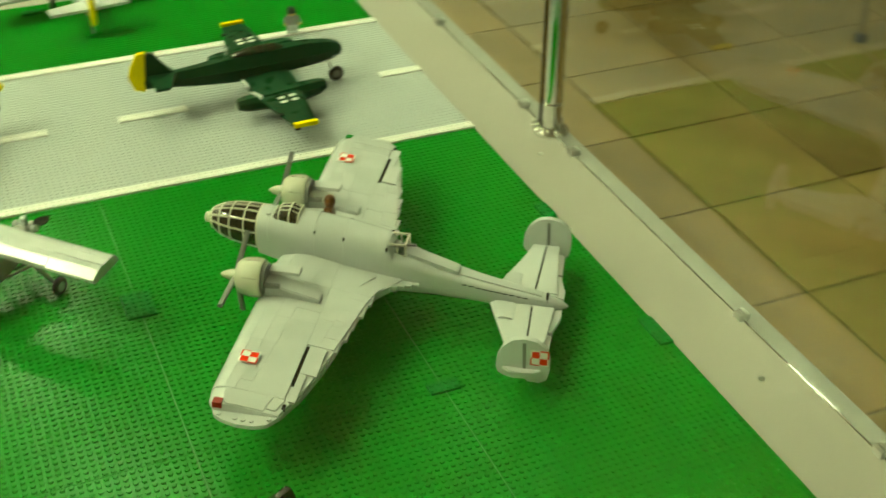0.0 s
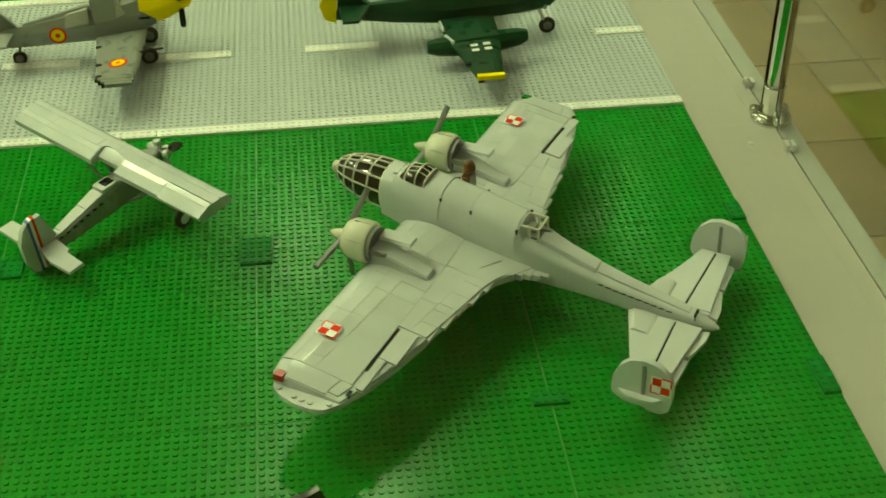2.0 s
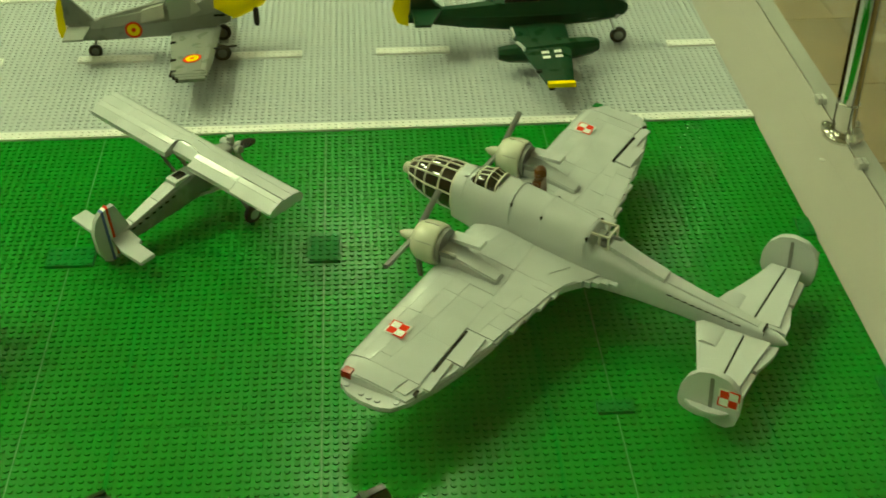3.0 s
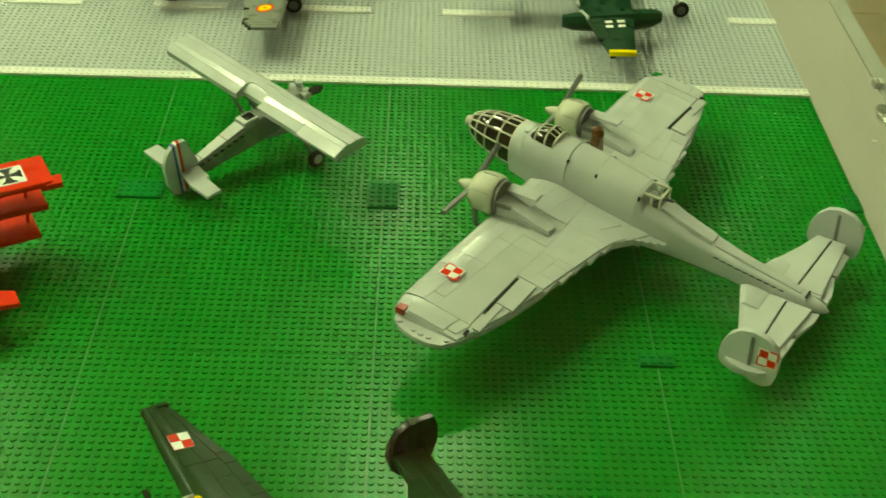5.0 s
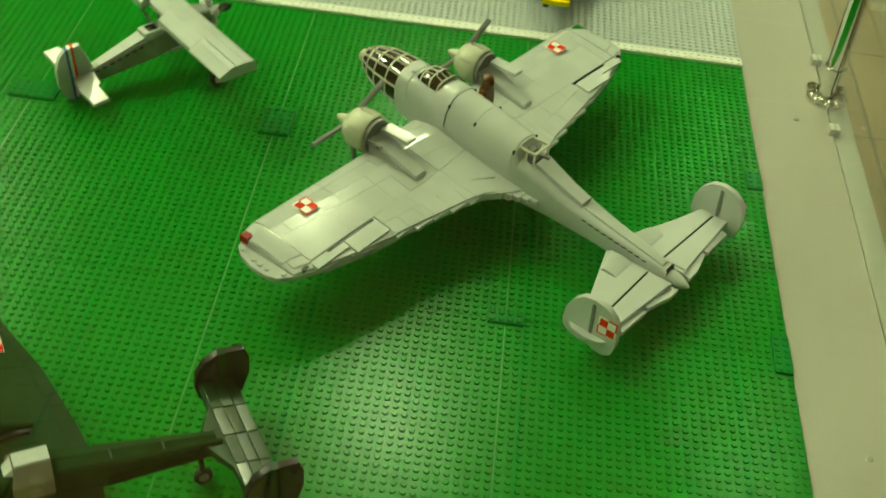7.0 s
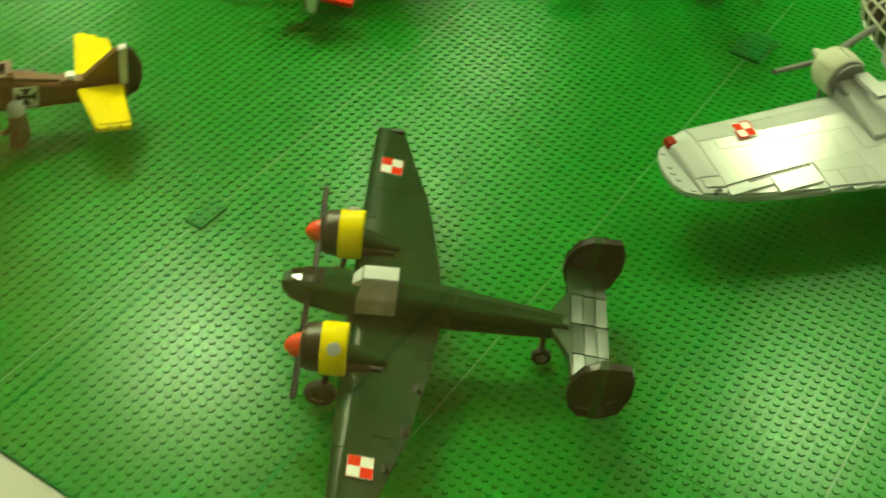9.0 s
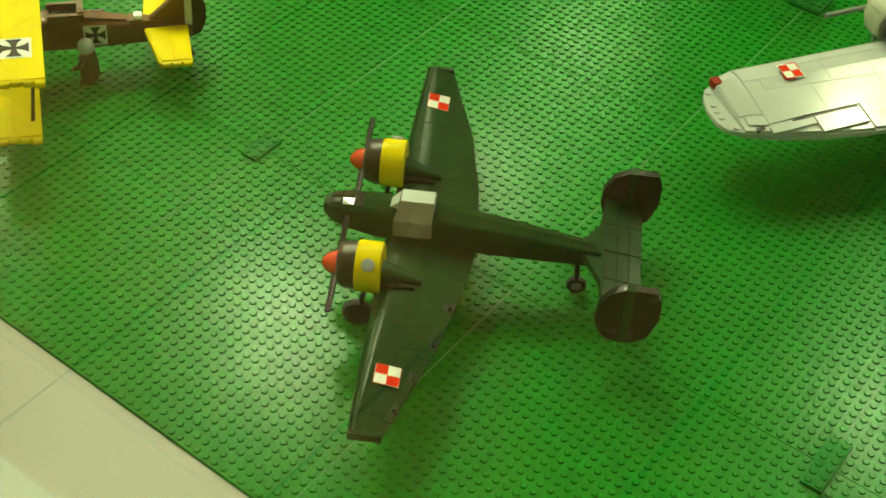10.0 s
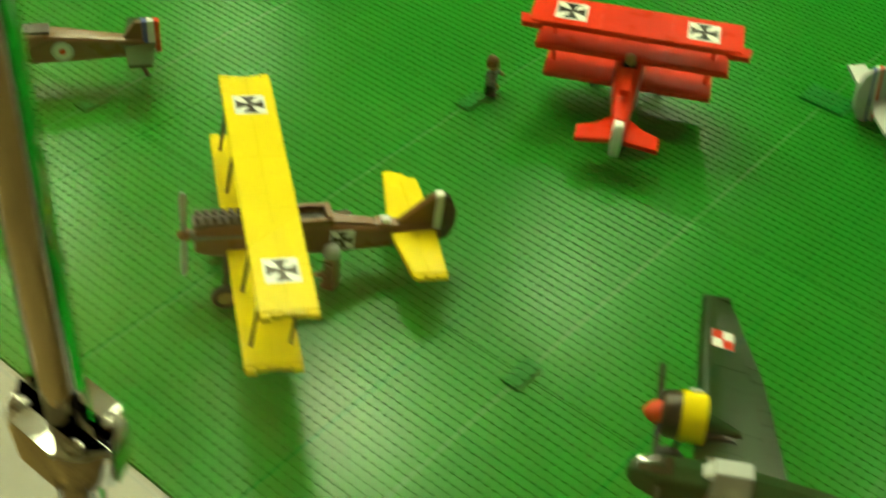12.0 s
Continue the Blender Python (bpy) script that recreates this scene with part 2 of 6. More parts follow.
def turned(bm, p0, axis, profile, n=20, mi=0):
    """A turned shape: (distance along the axis, radius) rows from p0."""
    p0, axis = Vector(p0), Vector(axis).normalized()
    q = axis.to_track_quat("Z", "Y")
    circle = [q @ Vector((math.cos(2 * math.pi * i / n), math.sin(2 * math.pi * i / n), 0)) for i in range(n)]
    rings(bm, [[p0 + axis * d + c * max(r, 1e-4) for c in circle] for d, r in profile], mi)
    return bm


def line(rows, v):
    """Value on a bent line of (place, value) rows."""
    return float(np.interp(v, [r[0] for r in rows], [r[1] for r in rows]))


def stud_at(bm, x, y, z, r=0.00245, h=0.0017, n=10, mi=0):
    lo = [bm.verts.new((x + r * math.cos(2 * math.pi * i / n), y + r * math.sin(2 * math.pi * i / n), z)) for i in range(n)]
    hi = [bm.verts.new((v.co.x * 0.97 + x * 0.03, v.co.y * 0.97 + y * 0.03, z + h)) for v in lo]
    for i in range(n):
        bm.faces.new((lo[i], lo[(i + 1) % n], hi[(i + 1) % n], hi[i])).material_index = mi
    bm.faces.new(hi).material_index = mi


def stud_plate_mesh(name, nx, ny, height, mat, gap=0.00009, n=10, tall=0.0013):
    """A studded plate of nx by ny studs, its top at z = 0 and its corner at the origin."""
    verts, faces, smooth = [], [], []
    x1, y1, g = nx * STUD, ny * STUD, gap
    verts += [(g, g, -height), (x1 - g, g, -height), (x1 - g, y1 - g, -height), (g, y1 - g, -height)]
    verts += [(g, g, -0.0003), (x1 - g, g, -0.0003), (x1 - g, y1 - g, -0.0003), (g, y1 - g, -0.0003)]
    e = g + 0.0003
    verts += [(e, e, 0), (x1 - e, e, 0), (x1 - e, y1 - e, 0), (e, y1 - e, 0)]
    for k in (0, 4):
        for i in range(4):
            j = (i + 1) % 4
            faces.append((k + i, k + j, k + 4 + j, k + 4 + i))
    faces += [(3, 2, 1, 0), (8, 9, 10, 11)]
    ring = [(math.cos(2 * math.pi * i / n), math.sin(2 * math.pi * i / n)) for i in range(n)]
    for a in range(nx):
        for b in range(ny):
            cx, cy, s = (a + 0.5) * STUD, (b + 0.5) * STUD, len(verts)
            for r, z in ((0.0025, -0.0001), (0.0025, tall - 0.0003), (0.0022, tall)):
                verts += [(cx + r * c, cy + r * d, z) for c, d in ring]
            for k in (0, n):
                faces += [(s + k + i, s + k + (i + 1) % n, s + k + n + (i + 1) % n, s + k + n + i) for i in range(n)]
            faces.append(tuple(s + 2 * n + i for i in range(n)))
    me = bpy.data.meshes.new(name)
    me.from_pydata(verts, [], faces)
    me.materials.append(mat)
    return me


# ---------------------------------------------------------------- the hall
def slab(name, x0, x1, y0, y1, z0, z1, mat, label, category):
    bm = bm_new()
    box(bm, x0, x1, y0, y1, z0, z1)
    return tagged(new(name, mesh_of(name, bm, mat)), label, category, kind="structure")


floor = slab("floor", -6.2, 5.2, -5.2, 6.2, FLOOR - 0.10, FLOOR - 0.004, GROUT, "brown glazed tile floor with dark grout joints", "floor")
# Ceiling and walls are assumed and unseen; they close the hall and bounce light.
slab("ceiling", -6.2, 5.2, -5.2, 6.2, CEILING + 0.03, CEILING + 0.13, CEIL_PAINT, "assumed pale ceiling, out of view, with square light panels", "ceiling")
slab("wall_north", -6.2, 5.2, 6.2, 6.4, FLOOR, CEILING + 0.03, PAINT, "assumed beige hall wall, out of view, that bounces light", "wall")
slab("wall_south", -6.2, 5.2, -5.4, -5.2, FLOOR, CEILING + 0.03, PAINT, "assumed beige hall wall, out of view, that bounces light", "wall")
slab("wall_east", 5.2, 5.4, -5.4, 6.4, FLOOR, CEILING + 0.03, PAINT, "assumed beige hall wall, out of view, that bounces light", "wall")
slab("wall_west", -6.4, -6.2, -5.4, 6.4, FLOOR, CEILING + 0.03, PAINT, "assumed beige hall wall, out of view, that bounces light", "wall")

# The table: a low box with a cream rim round the studded plates.
EDGE_X, EDGE_Y = 0.0, -1.024
GLASS_X, GLASS_Y = 0.0950, -1.1290
OUT_X, OUT_Y = 0.1230, -1.1580
LEFT, BACK = -1.536, 0.640


def build_table():
    t = thing("display_table", pose(0, 0, 0), "large display table with a cream laminate rim and boarded sides", "table")
    bm = bm_new()
    box(bm, LEFT - 0.12, OUT_X - 0.03, OUT_Y + 0.03, BACK + 0.1, FLOOR, -0.030)
    part("skirt", bm, SKIRT, t)
    bm = bm_new()
    box(bm, LEFT - 0.02, 0.02, EDGE_Y - 0.02, BACK + 0.02, -0.029, -0.0062)
    part("tabletop", bm, SKIRT, t)
    gx, gy, out = GLASS_X - 0.001, GLASS_Y + 0.001, LEFT - 0.14
    for x0, x1, y0, y1 in ((EDGE_X + 0.0002, gx, gy, BACK + 0.12), (out, EDGE_X, gy, EDGE_Y - 0.0002),
                           (out, LEFT - 0.0002, EDGE_Y, BACK + 0.12), (LEFT, EDGE_X, BACK + 0.0002, BACK + 0.12)):
        bm = bm_new()
        box(bm, x0, x1, y0, y1, -0.028, -0.0025, edge=0.0012)
        part("rim_board", bm, BORDER, t, "cream laminate rim board", smooth=True)
    for x0, x1, y0, y1 in ((gx + 0.0006, OUT_X, OUT_Y, BACK + 0.12), (out, gx, OUT_Y, gy - 0.0006)):
        bm = bm_new()
        box(bm, x0, x1, y0, y1, -0.040, -0.0040, edge=0.0025)
        part("edge_trim", bm, TRIM, t, "grey trim along the outer edge", smooth=True)
    return t


build_table()


def build_post(x, y, coupled):
    p = thing("barrier_post", pose(x, y, -0.0025), "polished chrome barrier post with a screwed round foot", "post", group="posts round the table")
    bm = bm_new()
    turned(bm, (0, 0, 0), (0, 0, 1), [(0, 0.026), (0.003, 0.026), (0.0055, 0.0245), (0.007, 0.019), (0.008, 0.0145)], n=28)
    foot = part("foot_flange", bm, CHROME, p, "round chrome foot flange", smooth=True)
    bm = bm_new()
    turned(bm, (0, 0, 0.008), (0, 0, 1), [(0, 0.0140), (0.0330, 0.0136), (0.0335, 0.0146), (0.0360, 0.0146), (0.0370, 0.0125)], n=28)
    part("collar", bm, CHROME, p, smooth=True)
    bm = bm_new()
    tube(bm, (0, 0, 0.03), (0, 0, 0.93), 0.0118, n=28)
    part("shaft", bm, CHROME, p, smooth=True)
    for k in range(3):
        a = radians(30 + 120 * k)
        bm = bm_new()
        turned(bm, (0.0215 * math.cos(a), 0.0215 * math.sin(a), 0.0045), (0, 0, 1), [(0, 0.0072), (0.004, 0.0072), (0.0070, 0.0056), (0.0084, 0.002)], n=14)
        part("screw_cap", bm, CHROME, foot, smooth=True)
    if coupled:
        part("clamp_core", box(bm_new(), -0.0345, 0.0345, -0.0032, 0.0032, coupled + 0.0020, coupled + 0.0262, edge=0.0015), CHROME, p, smooth=True)
        # Two rounded jaws that grip the panes before and behind.
        for s in (-1, 1):
            half, deep, r = 0.036, 0.024, 0.021
            pts = [(-half, s * 0.0026), (half, s * 0.0026)]
            for a in np.linspace(0, math.pi / 2, 7):
                pts.append((half - r + r * math.cos(a), s * (deep - r + r * math.sin(a))))
            for a in np.linspace(math.pi / 2, math.pi, 7):
                pts.append((-half + r + r * math.cos(a), s * (deep - r + r * math.sin(a))))
            jaw = part("clamp_jaw", prism(bm_new(), pts, coupled, coupled + 0.028, "z", 0, 0.0090), CHROME, p, "rounded chrome glass clamp jaw", smooth=True)
            for x in (-0.021, 0.021):
                bm = bm_new()
                turned(bm, (x, s * 0.0130, coupled + 0.0272), (0, 0, 1), [(0, 0.0050), (0.0018, 0.0048), (0.0028, 0.0034), (0.0031, 0.001)], n=14)
                part("clamp_screw", bm, CHROME, jaw, smooth=True)
    return p


build_post(GLASS_X + 0.002, -0.058, 0)
build_post(-0.816, GLASS_Y, 0.200)


def build_pane(x0, x1, y0, y1, along):
    g = thing("glass_panel", pose((x0 + x1) / 2, (y0 + y1) / 2, -0.0025), "clear upright glass barrier panel on the table rim", "glass panel", group="glass round the table")
    bm = bm_new()
    box(bm, (x0 - x1) / 2, (x1 - x0) / 2, (y0 - y1) / 2, (y1 - y0) / 2, 0.0004, 0.90)
    pane = part("pane", bm, GLASS, g)
    pane.visible_shadow = False
    ends = ((y0 - y1) / 2 + 0.050, (y0 - y1) / 2 + 0.36, (y0 - y1) / 2 + 0.596, (y1 - y0) / 2 - 0.042) if along == "y" else ((x0 - x1) / 2 + 0.05, (x1 - x0) / 2 - 0.05)
    for e in ends:
        bm = bm_new()
        for s in (-1, 1):
            if along == "y":
                box(bm, s * 0.0026, s * 0.0076, e - 0.007, e + 0.007, 0.0002, 0.009, edge=0.0008)
            else:
                box(bm, e - 0.007, e + 0.007, s * 0.0026, s * 0.0076, 0.0002, 0.009, edge=0.0008)
        part("clip", bm, ALU, g, "small bright metal glass clip", smooth=True)
    return g


T = 0.0025
build_pane(GLASS_X - T, GLASS_X + T, -0.0285, BACK + 0.1, "y")
build_pane(GLASS_X - T, GLASS_X + T, GLASS_Y + 0.01, -0.0875, "y")
build_pane(-0.793, GLASS_X - 0.01, GLASS_Y - T, GLASS_Y + T, "x")
build_pane(LEFT - 0.1, -0.839, GLASS_Y - T, GLASS_Y + T, "x")
# A flat-headed screw on the rim.
for sx, sy in ((0.0540, -0.111), (0.0540, -0.62)):
    s = thing("rim_screw", pose(sx, sy, -0.0025), "small bright screw head sunk in the rim", "screw", group="rim screws")
    bm = bm_new()
    turned(bm, (0, 0, 0), (0, 0, 1), [(0, 0.0036), (0.0006, 0.0034), (0.0009, 0.0022)], n=12)
    part("head", bm, ALU, s, smooth=True)


# ---------------------------------------------------------------- model aeroplane tools
def oval_section(x, zc, hw, hh, power=3.0, n=20):
    out = []
    for i in range(n):
        a = 2 * math.pi * (i + 0.5) / n
        c, s = math.cos(a), math.sin(a)
        out.append((x, hw * math.copysign(abs(c) ** (2 / power), c), zc + hh * math.copysign(abs(s) ** (2 / power), s)))
    return out


def arch_section(x, zc, hw, hh, lip=0.0, whole=True):
    """Flat sides under a rounded back; lip lifts the skin outwards."""
    zs = zc + 0.10 * hh
    hw, top = hw + lip, zc + hh + lip
    power = 2.5 if x > -0.11 else 5.0
    arc = []
    for i in range(13):
        a = math.pi * i / 12
        c, s = math.cos(a), math.sin(a)
        arc.append((x, hw * math.copysign(abs(c) ** (2 / power), c), zs + (top - zs) * s ** (2 / power)))
    if not whole:
        return [(x, hw, zs - 0.0016)] + arc + [(x, -hw, zs - 0.0016)]
    low = zc - hh
    return arc + [(x, -hw, low + 0.004), (x, -hw * 0.75, low), (x, hw * 0.75, low), (x, hw, low + 0.004)]


def cap(sections, a, b, lip, deep=0.0012, steps=4):
    """A rounded piece laid over the back between two places."""
    bm = bm_new()
    rows = []
    for x in np.linspace(a, b, steps):
        o = arch_section(x, *at_x(sections, x), lip, False)
        i = arch_section(x, *at_x(sections, x), lip - deep, False)
        rows.append(o + list(reversed(i)))
    rings(bm, rows)
    return bm


def fuselage(sections, power=3.0, bands=(), n=20):
    """A skin through rows of (x, centre height, half width, half height); bands: (from, to, material index)."""
    bm = bm_new()
    rings(bm, [oval_section(*s, power=power, n=n) for s in sections])
    for f in bm.faces:
        x = f.calc_center_median().x
        for a, b, mi in bands:
            if min(a, b) <= x <= max(a, b):
                f.material_index = mi
    return bm


def faceted(sections, n_mat=0):
    """A hull of flat faces through rows of (x, underside, side top, back, half width, half width of the back)."""
    bm = bm_new()
    secs = []
    for x, low, side, back, hw, tw in sections:
        secs.append([(x, -hw * 0.8, low), (x, -hw, low + 0.0025), (x, -hw, side), (x, -tw, back), (x, tw, back), (x, hw, side), (x, hw, low + 0.0025), (x, hw * 0.8, low)])
    rings(bm, secs, n_mat)
    return bm


def at_x(sections, x):
    s = sorted(sections)
    return [float(np.interp(x, [r[0] for r in s], [r[k] for r in s])) for k in (1, 2, 3)]


def hexa_spine(rows, hw):
    """A narrow ridge with a flat crown along rows of (x, height)."""
    bm = bm_new()
    rings(bm, [[(x, -hw * 1.6, z - 0.006), (x, -hw * 0.7, z), (x, hw * 0.7, z), (x, hw * 1.6, z - 0.006)] for x, z in rows])
    return bm


class Wing:
    """A wing half: leading and trailing edge as rows of (span, x), base height as rows of (span, z)."""

    def __init__(self, lead, trail, base, thick, side, swell=None, nose=0.42, fall=((0, 0.72),), profile=None):
        self.nose, self.fall, self.profile = nose, fall, profile
        self.lead, self.trail, self.base, self.thick, self.side = lead, trail, base, thick, side
        self.swell = swell or [(0, 1.0), (0.9 * lead[-1][0], 0.8), (lead[-1][0], 0.55)]

    def at_x(self, x):
        """The share of the chord at which a line of constant x runs, span by span."""
        return lambda y: (line(self.lead, y) - x) / (line(self.lead, y) - line(self.trail, y))

    def top(self, y, u):
        x = line(self.lead, y) + (line(self.trail, y) - line(self.lead, y)) * u
        th = self.thick * line(self.swell, y)
        if self.profile:
            return Vector((x, y * self.side, line(self.base, y) + th * line(self.profile, u)))
        rise = self.nose + (0.972 - self.nose) * math.sqrt(u / 0.10) if u < 0.10 else min(1.0, 0.972 + 0.028 * (u - 0.10) / 0.13)
        h = th * rise * (1 - line(self.fall, y) * max(0.0, u - 0.28) / 0.72)
        return Vector((x, y * self.side, line(self.base, y) + h))

    def under(self, y, u):
        p = self.top(y, u)
        p.z = line(self.base, y) + (0.0012 if u < 0.02 else 0.0)
        return p

    def core(self, name, parent, mat, ys, label="", sink=0.0006):
        bm = bm_new()
        us = (0, 0.05, 0.16, 0.3, 0.6, 0.76, 1)
        secs = []
        for y in ys:
            low = Vector((0, 0, sink))
            secs.append([self.top(y, u) - low for u in us] + [self.under(y, u) for u in reversed(us)])
        rings(bm, secs)
        return part(name, bm, mat, parent, label, smooth=True)

    def panel(self, parent, name, mat, y0, y1, u0, u1, gap=0.00013, lift=0.0, deep=0.0022, ny=2, nu=3, label=""):
        """A tile of the skin with its own edges."""
        bm = bm_new()
        chord = abs(line(self.trail, (y0 + y1) / 2) - line(self.lead, (y0 + y1) / 2)) + 1e-6
        g = gap / chord
        y0, y1 = y0 + gap, y1 - gap
        grid = {}
        for i in range(ny + 1):
            y = y0 + (y1 - y0) * i / ny
            a, b = (u(y) if callable(u) else u for u in (u0, u1))
            a, b = a + (g if a > 0.001 else 0), b - (g if b < 0.999 else 0)
            for j in range(nu + 1):
                u = a + (b - a) * j / nu
                p = self.top(y, u)
                p.z += lift
                grid[i, j, 1] = bm.verts.new(p)
                q = p.copy()
                q.z -= deep
                grid[i, j, 0] = bm.verts.new(q)
        for i in range(ny):
            for j in range(nu):
                for k in (0, 1):
                    bm.faces.new((grid[i, j, k], grid[i + 1, j, k], grid[i + 1, j + 1, k], grid[i, j + 1, k]))
        for i in range(ny):
            for j in (0, nu):
                bm.faces.new((grid[i, j, 0], grid[i + 1, j, 0], grid[i + 1, j, 1], grid[i, j, 1]))
        for j in range(nu):
            for i in (0, ny):
                bm.faces.new((grid[i, j, 0], grid[i, j + 1, 0], grid[i, j + 1, 1], grid[i, j, 1]))
        return part(name, bm, mat, parent, label, smooth=True)

    def skin(self, parent, mat, strips, y0, y1, rnd, name="tile", step=0.032):
        """Lays the skin in strips of tiles with staggered ends."""
        for u0, u1 in strips:
            y = y0
            first = True
            while y < y1 - 0.004:
                w = step * rnd.choice((0.5, 1, 1, 1.5)) if not first else step * rnd.choice((0.5, 1))
                first = False
                e = min(y + w, y1)
                if y1 - e < 0.010:
                    e = y1
                self.panel(parent, name, mat, y, e, u0, u1, lift=rnd.uniform(-0.00010, 0.00022))
                y = e


def checker(parent, m, size, label="red and white checkerboard marking", turned_over=False, margin=0.16):
    """Four fields, each with an outer margin in the other colour."""
    bm = bm_new()
    h, k = size / 2, size / 2 * (1 - margin)
    for sx in (-1, 1):
        for sy in (-1, 1):
            red = (sx == sy) == turned_over
            box(bm, min(0, sx * h), max(0, sx * h), min(0, sy * h), max(0, sy * h), 0, 0.00025, 0 if red else 1)
            box(bm, min(0, sx * k), max(0, sx * k), min(0, sy * k), max(0, sy * k), 0.0003, 0.0005, 1 if red else 0)
    bm.transform(m)
    return part("marking", bm, [WHITE, RED], parent, label)


def iron_cross(parent, m, size, square=True):
    bm = bm_new()
    h = size / 2
    box(bm, -h, h, -h, h, 0, 0.00025, 0)
    a, b, c = 0.86 * h, 0.50 * h, 0.13 * h
    for k in range(4):
        pts = [(c, -c), (0.55 * h, -0.24 * h), (a, -b), (a, b), (0.55 * h, 0.24 * h), (c, c)]
        r = Matrix.Rotation(k * math.pi / 2, 2)
        prism(bm, [tuple(r @ Vector(p)) for p in pts], 0.0003, 0.0005, mi=1)
    box(bm, -c, c, -c, c, 0.0003, 0.0005, 1)
    bm.transform(m)
    return part("cross_marking", bm, [WHITE, BLACK], parent, "black flared cross on a white square")


def bar_cross(parent, m, size):
    """Four white corners of a cross."""
    bm = bm_new()
    h, w = size / 2, size * 0.13
    for sx in (-1, 1):
        for sy in (-1, 1):
            box(bm, min(sx * w, sx * h), max(sx * w, sx * h), min(sy * w, sy * h * 0.75), max(sy * w, sy * h * 0.75), 0, 0.0004)
    bm.transform(m)
    return part("cross_marking", bm, WHITE, parent, "four white fields of a cross marking")


def roundel(parent, m, radii, mats, label):
    bm = bm_new()
    for k, r in enumerate(radii):
        turned(bm, (0, 0, 0.0002 * k), (0, 0, 1), [(0, r), (0.0002, r)], n=24, mi=k)
    bm.transform(m)
    return part("roundel", bm, mats, parent, label)


def wheel(parent, x, y, z, r, w, name="wheel", hub=MID_GREY):
    bm = bm_new()
    turned(bm, (x, y - w / 2, z), (0, 1, 0), [(0, r * 0.62), (w * 0.05, r * 0.9), (w * 0.3, r), (w * 0.7, r), (w * 0.95, r * 0.9), (w, r * 0.62)], n=22)
    ob = part(name, bm, RUBBER, parent, "black rubber tyre", smooth=True)
    bm = bm_new()
    turned(bm, (x, y - w / 2 - 0.0006, z), (0, 1, 0), [(0, r * 0.3), (0.0005, r * 0.55), (w + 0.0007, r * 0.55), (w + 0.0012, r * 0.3)], n=16)
    part("hub", bm, hub, ob, smooth=True)
    return ob


def propeller(parent, x, y, z, length, blades, start, mat, width=0.0075, spin_mat=None, spin=(0.014, 0.007), thick=0.0016, rod=False, angles=()):
    """Blades at rest round a spinner that points forward."""
    bm = bm_new()
    ln, r = spin
    turned(bm, (x, y, z), (1, 0, 0), [(-0.003, r), (0.0, r), (ln * 0.35, r * 0.93), (ln * 0.7, r * 0.66), (ln * 0.93, r * 0.3), (ln, r * 0.08)], n=18)
    hub = part("spinner", bm, spin_mat or mat, parent, smooth=True)
    for k in range(blades):
        a = radians(angles[k] if angles else start + 360 * k / blades)
        bm = bm_new()
        prof = [(0.04 * length, 1.0), (0.5 * length, 1.0), (length, 0.95)] if rod else [(0.10 * length, 0.55), (0.35 * length, 0.95), (0.6 * length, 1.0), (0.9 * length, 0.9), (length, 0.5)]
        secs = []
        for d, s in prof:
            hw, th = width / 2 * s, thick
            tw = radians(20 if rod else 48 - 26 * d / length)
            ring = []
            for q, zz in ((-hw, -th * 0.5), (-hw, th * 0.5), (0, th), (hw, th * 0.5), (hw, -th * 0.5), (0, -th)):
                ring.append((q * math.cos(tw) + zz * math.sin(tw), q * math.sin(tw) - zz * math.cos(tw), d))
            secs.append(ring)
        rings(bm, secs)
        bm.transform(Matrix.Translation((x + 0.001, y, z)) @ Matrix.Rotation(a, 4, "X"))
        part("blade", bm, mat, hub, smooth=True)
    return hub


def strut(parent, p0, p1, r, mat, name="strut"):
    return part(name, tube(bm_new(), p0, p1, r, n=8), mat, parent, smooth=True)


def flat(outline, z0, z1, edge=0.0006, mi=0):
    return prism(bm_new(), outline, z0, z1, "z", mi, edge)


def upright(outline, y0, y1, edge=0.0006):
    return prism(bm_new(), outline, y0, y1, "y", 0, edge)


